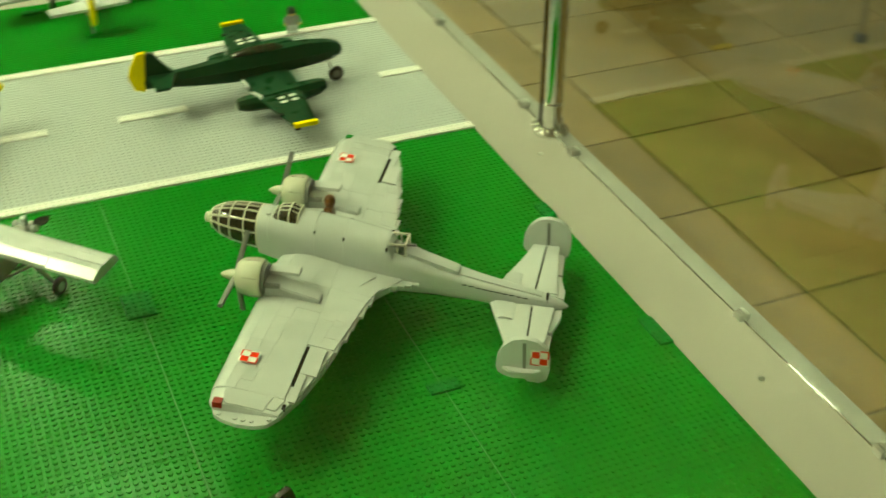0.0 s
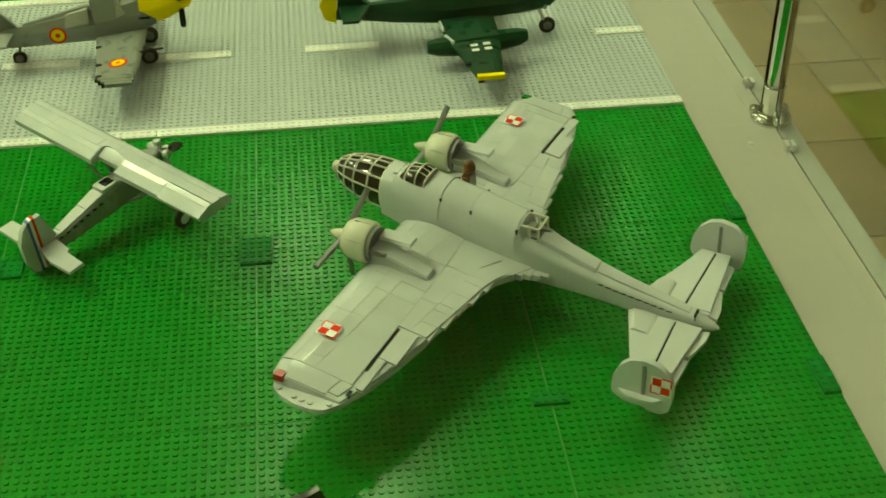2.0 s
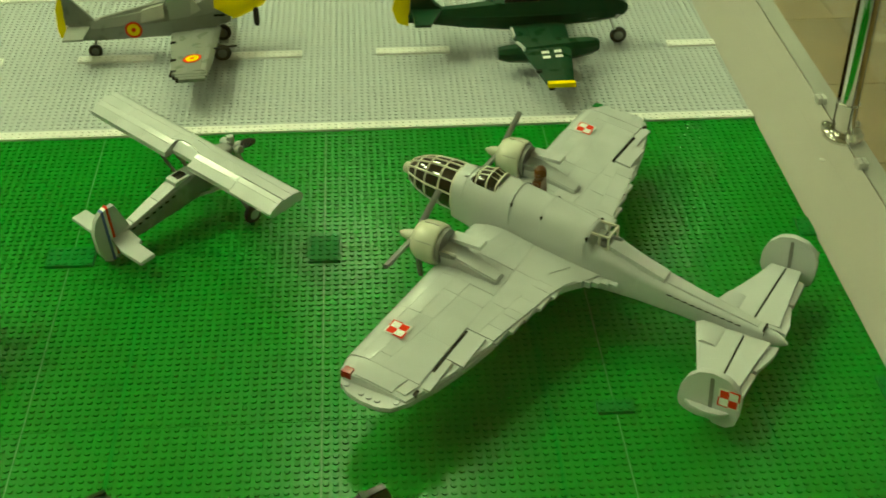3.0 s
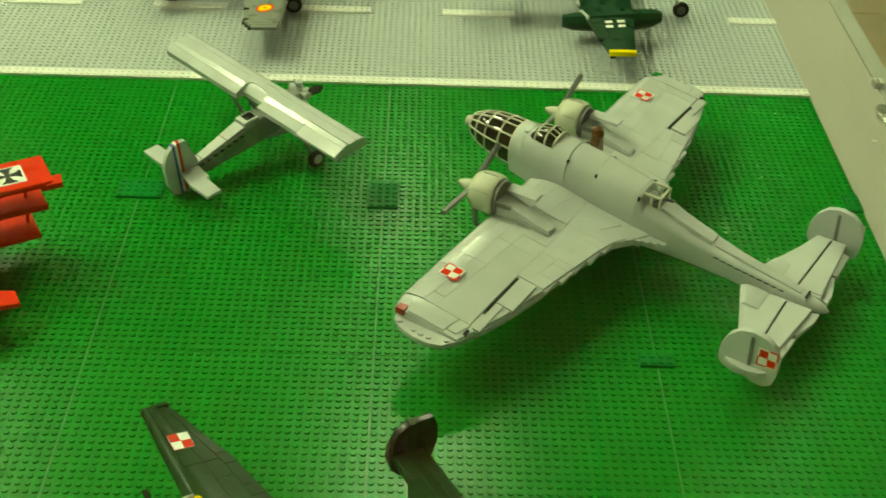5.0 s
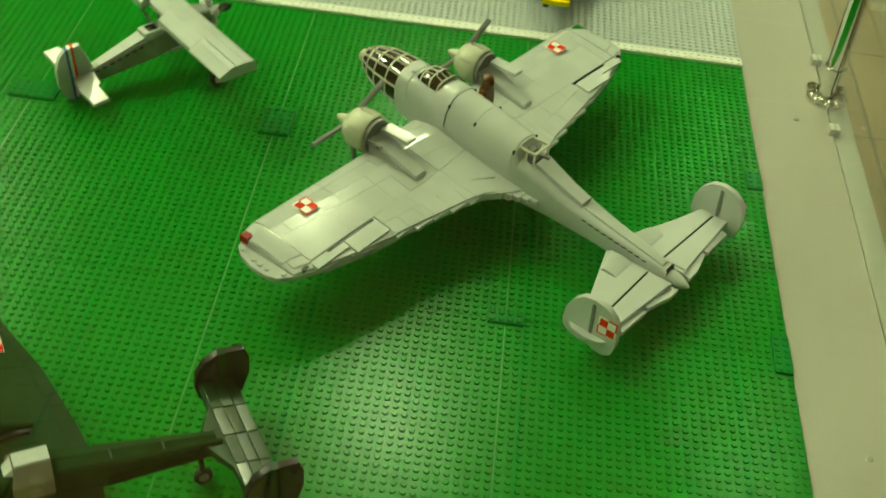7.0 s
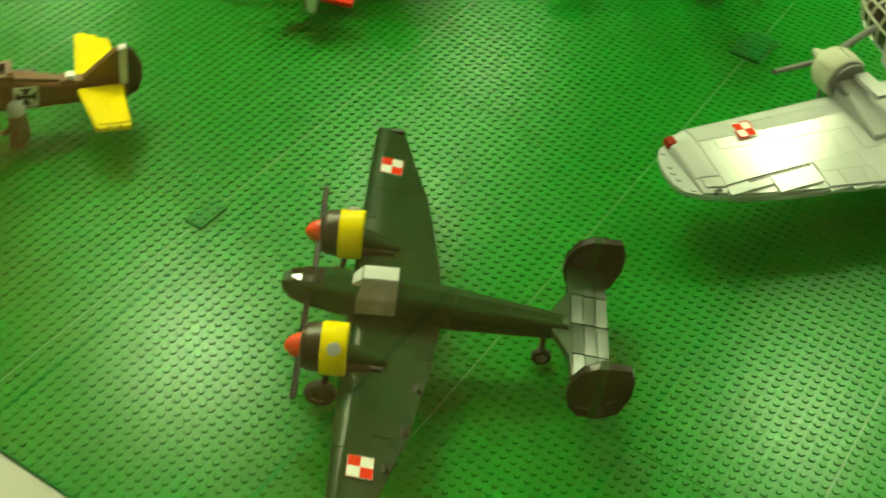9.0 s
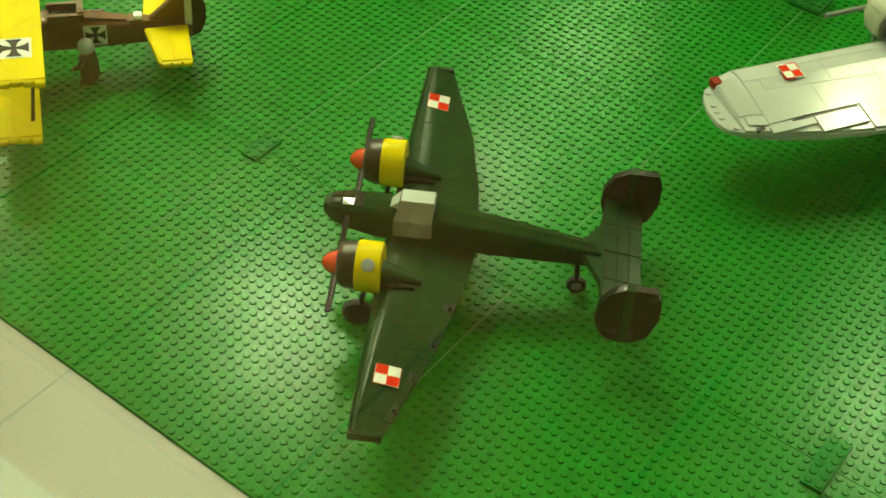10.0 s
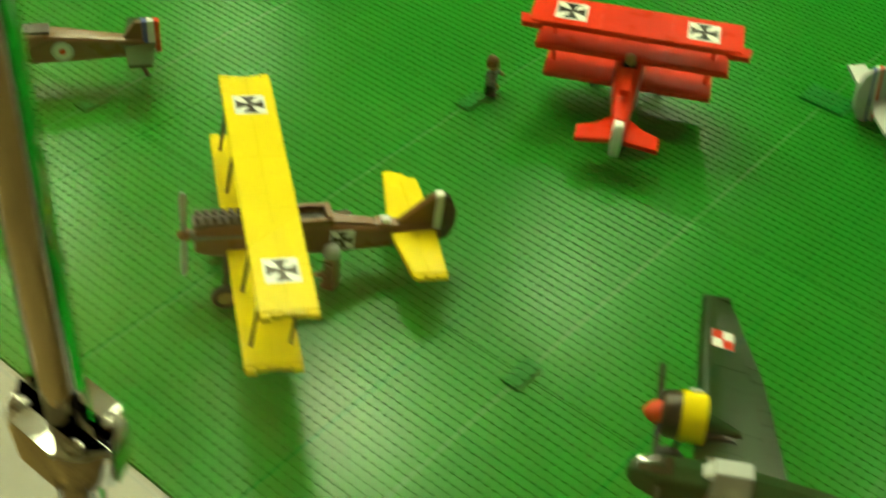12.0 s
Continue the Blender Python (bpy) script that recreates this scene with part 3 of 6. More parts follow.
# ---------------------------------------------------------------- grey twin-engined bomber
def build_bomber():
    rnd = random.Random(3)
    p = thing("model_bomber", pose(-0.3384, -0.3140, 0, 0, 0, 147), "light grey twin-engined toy brick bomber with red white checkers", "model aeroplane")
    secs = [(0.0425, 0.0915, 0.0225, 0.0225), (0.02, 0.0890, 0.0240, 0.0255), (-0.02, 0.0825, 0.0250, 0.0285), (-0.06, 0.0760, 0.0245, 0.0285), (-0.099, 0.0690, 0.0225, 0.0272),
            (-0.1035, 0.0625, 0.0218, 0.0225), (-0.114, 0.0590, 0.0208, 0.0210), (-0.15, 0.0510, 0.0170, 0.0150), (-0.20, 0.0425, 0.0130, 0.0115), (-0.25, 0.0350, 0.0095, 0.0095), (-0.268, 0.0325, 0.0080, 0.0085)]
    bm = bm_new()
    rings(bm, [arch_section(*q) for q in secs])
    part("fuselage", bm, LIGHT_GREY, p, smooth=True)
    # Rounded pieces over the back, with joints between them.
    for x0, x1, lip in ((0.0422, 0.0305, 0.0008), (-0.0015, -0.0202, 0.0016), (-0.0206, -0.0513, 0.0007), (-0.0519, -0.0965, 0.0009), (-0.1150, -0.1490, 0.0005)):
        part("back_panel", cap(secs, x0, x1, lip), LIGHT_GREY, p, smooth=True)
    for s in (-1, 1):
        for x in (-0.0204, -0.0516, -0.0970):
            zc, hw, hh = at_x(secs, x)
            bm = bm_new()
            box(bm, x - 0.0010, x + 0.0010, s * hw * 0.80 - 0.0012, s * hw * 0.80 + 0.0012, zc + hh * 0.66, zc + hh * 0.66 + 0.0045)
            part("joint_notch", bm, BLACK, p, "small dark notch between pieces")
    # Tail boom top: a long tile and a lower strip.
    for nm, x0, x1, hw0, hw1, up in (("boom_tile", -0.117, -0.172, 0.0085, 0.0078, 0.0042), ("boom_strip", -0.174, -0.262, 0.0060, 0.0045, 0.0014)):
        t0, t1 = sum(at_x(secs, x0)[::2]), sum(at_x(secs, x1)[::2])
        bm = bm_new()
        hexa(bm, [(x0, -hw0, t0 - 0.003), (x0, hw0, t0 - 0.003), (x1, hw1, t1 - 0.003), (x1, -hw1, t1 - 0.003)], [(x0, -hw0, t0 + up), (x0, hw0, t0 + up), (x1, hw1, t1 + up), (x1, -hw1, t1 + up)])
        bmesh.ops.bevel(bm, geom=bm.edges[:], offset=0.0004, segments=1, affect="EDGES")
        part(nm, bm, LIGHT_GREY, p, smooth=True)
    for s in (-1, 1):
        bm = bm_new()
        for k in range(10):
            x = -0.180 - 0.0072 * k
            zc, hw, hh = at_x(secs, x)
            box(bm, x - 0.0026, x + 0.0026, min(s * (hw - 0.0025), s * (hw + 0.0003)), max(s * (hw - 0.0025), s * (hw + 0.0003)), zc + hh * 0.62 - 0.0005, zc + hh * 0.62 + 0.0006)
        part("boom_slots", bm, BLACK, p, "row of small dark slots")
    bm = bm_new()
    turned(bm, (-0.267, 0, 0.0325), (-1, 0, -0.08), [(0, 0.0075), (0.008, 0.0072), (0.016, 0.005), (0.021, 0.0025), (0.023, 0.0008)], n=18)
    part("tail_cone", bm, LIGHT_GREY, p, smooth=True)
    part("tail_joint", box(bm_new(), -0.2686, -0.2664, -0.0062, 0.0062, 0.0255, 0.0415), BLACK, p)
    # Glazed nose.
    nose = [(0.0430, 0.0918, 0.0222, 0.0222), (0.058, 0.0935, 0.0215, 0.0214), (0.074, 0.0950, 0.0195, 0.0194), (0.087, 0.0962, 0.0155, 0.0158), (0.097, 0.0970, 0.0100, 0.0106)]
    glass = part("nose_glazing", fuselage(nose, 2.4, n=24), SMOKE, p, "dark glazed nose with cream bars", smooth=True)
    for x in (0.0435, 0.058, 0.074, 0.0865, 0.0965):
        zc, hw, hh = at_x(nose, x)
        bm = bm_new()
        outer, inner = oval_section(x - 0.0008, zc, hw + 0.0007, hh + 0.0007, 2.4, 24), oval_section(x + 0.0008, zc, hw + 0.0007, hh + 0.0007, 2.4, 24)
        rings(bm, [outer, inner])
        part("nose_bar", bm, CREAM, glass, smooth=True)
    bm = bm_new()
    keep = [i for i in range(24) if math.sin(2 * math.pi * (i + 0.5) / 24) < -0.45]
    rings(bm, [[oval_section(x, z, hw + 0.0010, hh + 0.0010, 2.4, 24)[i] for i in keep] + [(x, 0, z)] for x, z, hw, hh in nose])
    part("nose_underside", bm, LIGHT_GREY, p, smooth=True)
    for k in (1, 3, 5, 6, 8, 10):
        bm = bm_new()
        pts = []
        for x in (0.0430, 0.058, 0.074, 0.0865, 0.0965):
            zc, hw, hh = at_x(nose, x)
            a = math.pi * (k - 0.5) / 10.5
            pts.append(Vector((x, (hw + 0.0004) * math.copysign(abs(math.cos(a)) ** (2 / 2.4), math.cos(a)), zc + (hh + 0.0004) * abs(math.sin(a)) ** (2 / 2.4))))
        for a, b in zip(pts, pts[1:]):
            tube(bm, a, b, 0.0010, n=6)
        part("nose_rib", bm, CREAM, glass, smooth=True)
    bm = bm_new()
    turned(bm, (0.096, 0, 0.0970), (1, 0, 0), [(0, 0.0105), (0.002, 0.0095), (0.0045, 0.006), (0.009, 0.0058), (0.010, 0.0045)], n=16)
    part("nose_cap", bm, CREAM, p, "pale round nose cap", smooth=True)
    # Cockpit canopy.
    canopy = [(0.0295, 0.1085, 0.0120, 0.0035), (0.022, 0.1102, 0.0145, 0.0090), (0.008, 0.1107, 0.0155, 0.0105), (-0.001, 0.1085, 0.0155, 0.0085)]
    can = part("canopy", fuselage(canopy, 2.6, n=20), SMOKE, p, "dark glazed cockpit canopy with cream bars", smooth=True)
    for x in (0.0285, 0.0205, 0.009, -0.0005):
        zc, hw, hh = at_x(canopy, x)
        bm = bm_new()
        rings(bm, [oval_section(x - 0.0007, zc, hw + 0.0006, hh + 0.0006, 2.6), oval_section(x + 0.0007, zc, hw + 0.0006, hh + 0.0006, 2.6)])
        part("canopy_bar", bm, CREAM, can, smooth=True)
    for yy in (-0.007, 0.0, 0.007):
        bm = bm_new()
        for (x0, a), (x1, b) in zip([(0.0285, 0), (0.0205, 0), (0.009, 0)], [(0.0205, 0), (0.009, 0), (-0.0005, 0)]):
            z0, w0, h0 = at_x(canopy, x0)
            z1, w1, h1 = at_x(canopy, x1)
            tube(bm, (x0, yy, z0 + h0 * (0.98 if yy == 0 else 0.9)), (x1, yy, z1 + h1 * (0.98 if yy == 0 else 0.9)), 0.0009, n=6)
        part("canopy_rib", bm, CREAM, can, smooth=True)
    part("canopy_sill", box(bm_new(), 0.0300, 0.0345, -0.011, 0.011, 0.1095, 0.1143, edge=0.0005), MID_GREY, p, "dark grey sill before the canopy", smooth=True)
    # Open gun position behind the wing.
    bm = bm_new()
    box(bm, -0.1150, -0.0985, -0.0105, 0.0105, 0.0785, 0.0835)
    tur = part("gun_position", bm, MID_GREY, p, "small open gun position with clear windows")
    bm = bm_new()
    for y in (-0.0112, 0.0112):
        box(bm, -0.1165, -0.0980, y - 0.0009, y + 0.0009, 0.0795, 0.0811)
        box(bm, -0.1165, -0.0980, y - 0.0009, y + 0.0009, 0.0925, 0.0945)
        for x in (-0.1160, -0.1072, -0.0985):
            box(bm, x - 0.0009, x + 0.0009, y - 0.0009, y + 0.0009, 0.0805, 0.0935)
    for x in (-0.1160, -0.0985):
        box(bm, x - 0.0010, x + 0.0010, -0.0112, 0.0112, 0.0926, 0.0946)
    part("window_frame", bm, CREAM, tur)
    bm = bm_new()
    for y in (-0.0106, 0.0106):
        box(bm, -0.1155, -0.0990, y - 0.0003, y + 0.0003, 0.0812, 0.0924)
    glazing = part("window", bm, GLASS, tur, "clear plastic side windows")
    glazing.visible_shadow = False
    bm = bm_new()
    tube(bm, (-0.104, 0, 0.087), (-0.126, 0.002, 0.0895), 0.0017, n=8)
    box(bm, -0.109, -0.102, -0.004, 0.004, 0.0835, 0.090)
    part("gun", bm, MID_GREY, tur)
    # Wings.
    lead = [(0.020, 0.022), (0.10, 0.0230), (0.240, 0.0225), (0.254, 0.0200), (0.2600, 0.014)]
    trail = [(0.020, -0.116), (0.035, -0.106), (0.048, -0.094), (0.075, -0.0865), (0.117, -0.0805), (0.170, -0.0725), (0.211, -0.0640), (0.240, -0.0550), (0.2600, -0.0470)]
    swell = [(0, 1.0), (0.03, 1.0), (0.09, 0.74), (0.20, 0.58), (0.248, 0.50), (0.2600, 0.40)]
    for s in (1, -1):
        base = [(0.0, 0.050), (0.09, 0.051), (0.2600, 0.0555)]
        w = Wing(lead, trail, base, 0.0290, s, swell, 0.55, ((0.03, 0.72), (0.15, 0.55)))
        ys = (0.018, 0.035, 0.055, 0.08, 0.12, 0.17, 0.215, 0.240, 0.254, 0.2600)
        core = w.core("wing", p, LIGHT_GREY, ys, sink=0.0012)
        slot = w.at_x(-0.0480)
        w.skin(core, LIGHT_GREY, ((0.0, 0.17),), 0.030, 0.240, rnd, step=0.045)
        w.skin(core, LIGHT_GREY, ((0.17, 0.30), (0.30, 0.44), (0.44, slot)), 0.026, 0.240, rnd, step=0.040)
        w.skin(core, LIGHT_GREY, ((slot, 0.84),), 0.030, 0.158, rnd, step=0.034)
        w.skin(core, LIGHT_GREY, ((0.84, 1.0),), 0.042, 0.158, rnd, step=0.020)
        # Aileron in two lengths, hinged behind a dark slot.
        w.panel(core, "slot", BLACK, 0.160, 0.252, slot, w.at_x(-0.0515), lift=-0.0010, label="dark hinge slot")
        w.panel(core, "aileron", LIGHT_GREY, 0.1605, 0.2020, w.at_x(-0.0520), w.at_x(-0.0688), lift=0.0012)
        w.panel(core, "aileron", LIGHT_GREY, 0.2024, 0.2420, w.at_x(-0.0520), w.at_x(-0.0590), lift=0.0008)
        w.panel(core, "tip_tile", LIGHT_GREY, 0.2404, 0.2595, 0.20, 0.78, lift=0.0004, ny=4)
        w.panel(core, "tip_tile", LIGHT_GREY, 0.2404, 0.2560, 0.79, 0.93, lift=0.0002)
        # A thin plate under the tip and the aileron carries bare studs.
        edge = [(0.0165, 0.240), (0.0165, 0.258), (0.0130, 0.2650), (0.0030, 0.2710), (-0.0120, 0.2750), (-0.0280, 0.2752), (-0.0390, 0.2715), (-0.0490, 0.2580), (-0.0600, 0.2310), (-0.0690, 0.1960), (-0.0760, 0.1590), (-0.040, 0.1590), (-0.020, 0.240)]
        part("tip_plate", flat([(x, y * s) for x, y in edge], 0.0525, 0.0572, 0.0006), LIGHT_GREY, core, "thin rounded plate with bare studs", smooth=True)
        for x, y in ((0.0075, 0.2645), (-0.0090, 0.2680), (-0.0170, 0.2690), (-0.0250, 0.2690), (-0.0400, 0.2640), (-0.0500, 0.2480), (-0.0545, 0.2400), (-0.0640, 0.2050), (-0.0715, 0.1640)):
            bm = bm_new()
            stud_at(bm, x, y * s, 0.0571, n=10)
            part("stud", bm, LIGHT_GREY, core)
        for k in range(5):
            y = 0.062 + 0.0215 * k
            q = w.top(y, 1.0)
            part("step_plate", box(bm_new(), q.x - 0.0022 - 0.0012 * (k % 2), q.x + 0.006, q.y - 0.0105, q.y + 0.0105, q.z - 0.0050, q.z - 0.0018, edge=0.0004), LIGHT_GREY, core)
        bm = bm_new()
        q = w.top(0.2575, 0.10)
        box(bm, q.x - 0.0045, q.x + 0.0045, q.y - 0.0040, q.y + 0.0040, q.z - 0.0060, q.z + 0.0006, edge=0.0005)
        part("navigation_lamp", bm, LAMP_RED if s > 0 else GREEN_DARK, core, "small red wing lamp block" if s > 0 else "small green wing lamp block", smooth=True)
        q = w.top(0.196, 0.27)
        fall = w.top(0.196, 0.20) - w.top(0.196, 0.36)
        checker(core, pose(q.x, q.y, q.z + 0.0012, 1.2 * s, -math.degrees(math.atan2(fall.z, fall.x)), 0), 0.0185, turned_over=True)
        # Small stepped plates where the trailing edge meets the fuselage.
        for k in range(5):
            x = -0.098 - 0.007 * k
            part("root_step", box(bm_new(), x - 0.006, x + 0.010, min(s * 0.019, s * (0.040 - 0.0040 * k)), max(s * 0.019, s * (0.040 - 0.0040 * k)), 0.0500, 0.0575 - 0.0010 * k, edge=0.0004), LIGHT_GREY, core)
        # Engine, nacelle, propeller, undercarriage.
        ey, ez = s * 0.0855, 0.0855
        bm = bm_new()
        turned(bm, (0.004, ey, ez), (1, 0, 0), [(0.012, 0.0185), (0.014, 0.0202), (0.022, 0.0208), (0.032, 0.0195), (0.038, 0.0165), (0.040, 0.0120), (0.037, 0.0105)], n=12)
        cowl = part("engine_cowl", bm, COWL, p, "pale round engine cowl of curved pieces", smooth=True)
        for k in range(6):
            a = 2 * math.pi * k / 6
            bm = bm_new()
            box(bm, 0.019, 0.034, -0.0003, 0.0003, 0.0195, 0.0209)
            bm.transform(Matrix.Translation((0, ey, ez)) @ Matrix.Rotation(a, 4, "X"))
            part("cowl_joint", bm, MID_GREY, cowl)
        bm = bm_new()
        turned(bm, (0.0120, ey, ez), (1, 0, 0), [(0, 0.0165), (0.0045, 0.0165)], n=18)
        part("cowl_ring", bm, MID_GREY, cowl)
        bm = bm_new()
        hexa(bm, [(0.014, ey - 0.0115, 0.056), (0.014, ey + 0.0115, 0.056), (-0.043, ey + 0.0078, 0.055), (-0.043, ey - 0.0078, 0.055)],
             [(0.014, ey - 0.0115, ez + 0.0035), (0.014, ey + 0.0115, ez + 0.0035), (-0.043, ey + 0.0078, 0.0705), (-0.043, ey - 0.0078, 0.0705)])
        bmesh.ops.bevel(bm, geom=bm.edges[:], offset=0.0012, segments=2, affect="EDGES")
        nac = part("nacelle", bm, LIGHT_GREY, p, smooth=True)
        bm = bm_new()
        box(bm, -0.020, 0.012, ey - 0.0180, ey - 0.0045, ez + 0.0030, ez + 0.0072, edge=0.0005)
        part("nacelle_tile", bm, LIGHT_GREY, nac, smooth=True)
        bm = bm_new()
        box(bm, -0.004, 0.012, ey + 0.0105, ey + 0.0145, ez - 0.001, ez + 0.0030, edge=0.0004)
        for k in range(4):
            box(bm, 0.001 + 0.0026 * k, 0.0024 + 0.0026 * k, ey + 0.0140, ey + 0.0156, ez - 0.001, ez + 0.0048)
        part("exhaust", bm, MID_GREY, nac, "grey exhaust grille")
        propeller(p, 0.045, ey, ez, 0.052, 3, 66, MID_GREY, 0.0058, COWL, (0.017, 0.0062), 0.0024, True, (-92, 62, 168))
        for yy in (-0.006, 0.006):
            strut(p, (0.016, ey + yy, 0.058), (0.020, ey + yy, 0.013), 0.0018, BLACK, "undercarriage_leg")
        wheel(p, 0.020, ey, 0.0135, 0.0135, 0.008)
    # Tail: a low tailplane between two rounded fins; the model stands on its tail wheel.
    for s in (1, -1):
        st = [(-0.206, 0.008 * s), (-0.2315, 0.076 * s), (-0.2400, 0.1085 * s), (-0.2700, 0.1085 * s), (-0.2770, 0.010 * s)]
        stab = part("tailplane", flat(st, 0.0285, 0.0345, 0.0012), LIGHT_GREY, p, smooth=True)
        part("tailplane_joint", flat([(-0.2522, 0.0135 * s), (-0.2535, 0.0135 * s), (-0.2560, 0.104 * s), (-0.2547, 0.104 * s)], 0.0346, 0.0357, 0), BLACK, stab, "thin dark hinge line")
        part("tailplane_tile", flat([(-0.212, 0.0135 * s), (-0.2325, 0.074 * s), (-0.2405, 0.104 * s), (-0.2545, 0.104 * s), (-0.2520, 0.0135 * s)], 0.0343, 0.0361, 0.0005), LIGHT_GREY, stab, smooth=True)
        part("elevator", flat([(-0.2538, 0.0135 * s), (-0.2563, 0.104 * s), (-0.2700, 0.104 * s), (-0.2735, 0.055 * s), (-0.2770, 0.0135 * s)], 0.0343, 0.0359, 0.0005), LIGHT_GREY, stab, smooth=True)
        part("elevator", flat([(-0.2705, 0.014 * s), (-0.2690, 0.050 * s), (-0.2775, 0.052 * s), (-0.2845, 0.024 * s), (-0.2845, 0.010 * s)], 0.0275, 0.0322, 0.0005), LIGHT_GREY, stab, smooth=True)
        part("elevator", flat([(-0.2660, 0.056 * s), (-0.2650, 0.098 * s), (-0.2775, 0.094 * s), (-0.2785, 0.056 * s)], 0.0275, 0.0318, 0.0005), LIGHT_GREY, stab, smooth=True)
        bm = bm_new()
        rings(bm, [[(-0.2105 - 0.30 * (y - 0.014), y * s, 0.0360), (-0.2135 - 0.30 * (y - 0.014), y * s, 0.0385), (-0.2235, y * s, 0.0392), (-0.2335, y * s, 0.0382), (-0.2365, y * s, 0.0360)] for y in (0.014, 0.042)])
        part("root_slope", bm, LIGHT_GREY, stab, "low curved slope piece", smooth=True)
        oval = [(-0.2285, 0.0310), (-0.2295, 0.0450), (-0.2350, 0.0575), (-0.2440, 0.0660), (-0.2560, 0.0690), (-0.2690, 0.0665), (-0.2780, 0.0590), (-0.2825, 0.0460), (-0.2825, 0.0320),
                (-0.2800, 0.0210), (-0.2730, 0.0160), (-0.2600, 0.0165), (-0.2595, 0.0205), (-0.2480, 0.0205), (-0.2475, 0.0180), (-0.2360, 0.0215), (-0.2305, 0.0250)]
        fin = part("fin", upright(oval, s * 0.109, s * 0.1155, 0.0008), LIGHT_GREY, p, "rounded light grey tail fin", smooth=True)
        for y0, y1 in ((0.1150, 0.1161), (0.1084, 0.1095)):
            part("fin_joint", upright([(-0.2590, 0.0330), (-0.2555, 0.0330), (-0.2545, 0.0640), (-0.2580, 0.0640)], s * y0, s * y1, 0), MID_GREY, fin, "broad dark grey hinge bar")
        lip = [(-0.2350, 0.0), (-0.2420, 0.0058), (-0.2550, 0.0078), (-0.2680, 0.0058), (-0.2740, 0.0)]
        part("fin_ledge", flat([(x, s * (0.1155 + d)) for x, d in lip], 0.0290, 0.0330, 0.0008), LIGHT_GREY, fin, smooth=True)
        checker(fin, pose(-0.2720, s * 0.1157, 0.0475, -90 * s, 0, 0), 0.0185)
    wheel(p, -0.245, 0, 0.0085, 0.0085, 0.005, "tail_wheel")
    strut(p, (-0.245, 0, 0.012), (-0.242, 0, 0.030), 0.0022, MID_GREY, "tail_leg")
    return p


# ---------------------------------------------------------------- dark green twin with yellow cowls
def build_dark_twin():
    rnd = random.Random(5)
    p = thing("model_twin_fighter", pose(-0.585, -0.8042, 0, 0, 0, 210.5), "dark green twin-engined toy brick aeroplane with yellow cowl bands", "model aeroplane")
    secs = [(0.0605, 0.0615, 0.0045, 0.0050), (0.0545, 0.0602, 0.0088, 0.0088), (0.043, 0.0588, 0.0118, 0.0112), (0.022, 0.0565, 0.0135, 0.0135), (-0.02, 0.0535, 0.0140, 0.0145), (-0.06, 0.0490, 0.0120, 0.0128), (-0.10, 0.0445, 0.0095, 0.0105), (-0.142, 0.0405, 0.0072, 0.0078)]
    part("fuselage", fuselage(secs, 4.2, n=28), OLIVE, p, smooth=True)
    for x0, x1 in ((0.030, 0.012), (-0.022, -0.060), (-0.062, -0.098), (-0.10, -0.138)):
        zc0, hw0, hh0 = at_x(secs, x0)
        zc1, hw1, hh1 = at_x(secs, x1)
        bm = bm_new()
        a0, a1, t0, t1 = 0.62 * hw0, 0.62 * hw1, zc0 + hh0, zc1 + hh1
        hexa(bm, [(x0, -a0, t0 - 0.002), (x0, a0, t0 - 0.002), (x1, a1, t1 - 0.002), (x1, -a1, t1 - 0.002)], [(x0, -a0, t0 - 0.0005), (x0, a0, t0 - 0.0005), (x1, a1, t1 - 0.0005), (x1, -a1, t1 - 0.0005)])
        bmesh.ops.subdivide_edges(bm, edges=[e for e in bm.edges if abs(e.verts[0].co.x - e.verts[1].co.x) < 1e-6 and abs(e.verts[0].co.z - e.verts[1].co.z) < 1e-6], cuts=1)
        for v in bm.verts:
            if abs(v.co.y) < 1e-6 and v.co.z > (t1 if abs(v.co.x - x1) < 1e-5 else t0) - 0.001:
                v.co.z += 0.0022
        part("back_tile", bm, OLIVE, p)
    for s in (-1, 1):
        bm = bm_new()
        for k in range(8):
            x = -0.064 - 0.0095 * k
            zc, hw, hh = at_x(secs, x)
            box(bm, x - 0.0025, x + 0.0025, s * (hw * 0.75), s * (hw * 0.98), zc + hh * 0.62, zc + hh * 0.72)
        part("side_slots", bm, BLACK, p, "row of small dark slots")
    rows = []
    for x in (-0.056, -0.075, -0.098, -0.120, -0.140):
        zc, hw, hh = at_x(secs, x)
        rows.append((x, zc - hh * 0.9, zc + hh * 0.25, zc + hh * 0.93, hw * 1.03, hw * 0.70))
    part("tail_boom", faceted(rows), BOOM_GREEN, p, "glossy blackish green tail boom")
    for x0, x1, y0, y1 in ((0.0545, 0.0475, 0.0012, 0.0062), (0.0465, 0.0385, 0.0012, 0.0075), (0.0545, 0.0475, -0.0062, -0.0012), (0.0465, 0.0385, -0.0075, -0.0012), (0.0375, 0.0315, -0.0072, 0.0072)):
        bm = bm_new()
        quad = []
        for x in (x0, x1):
            zc, hw, hh = at_x(secs, x)
            for y in (y0, y1):
                y = max(-0.86 * hw, min(0.86 * hw, y))
                quad.append((x, y, zc + hh * (1 - abs(y / hw) ** 4.2) ** (1 / 4.2)))
        a, b, c, d = quad
        up, low = Vector((0, 0, 0.0008)), Vector((0, 0, -0.0010))
        hexa(bm, [Vector(v) + low for v in (a, b, d, c)], [Vector(v) + up for v in (a, b, d, c)])
        part("nose_window", bm, SMOKE, p, "shiny dark nose window")
    # Pale box-shaped canopy.
    bm = bm_new()
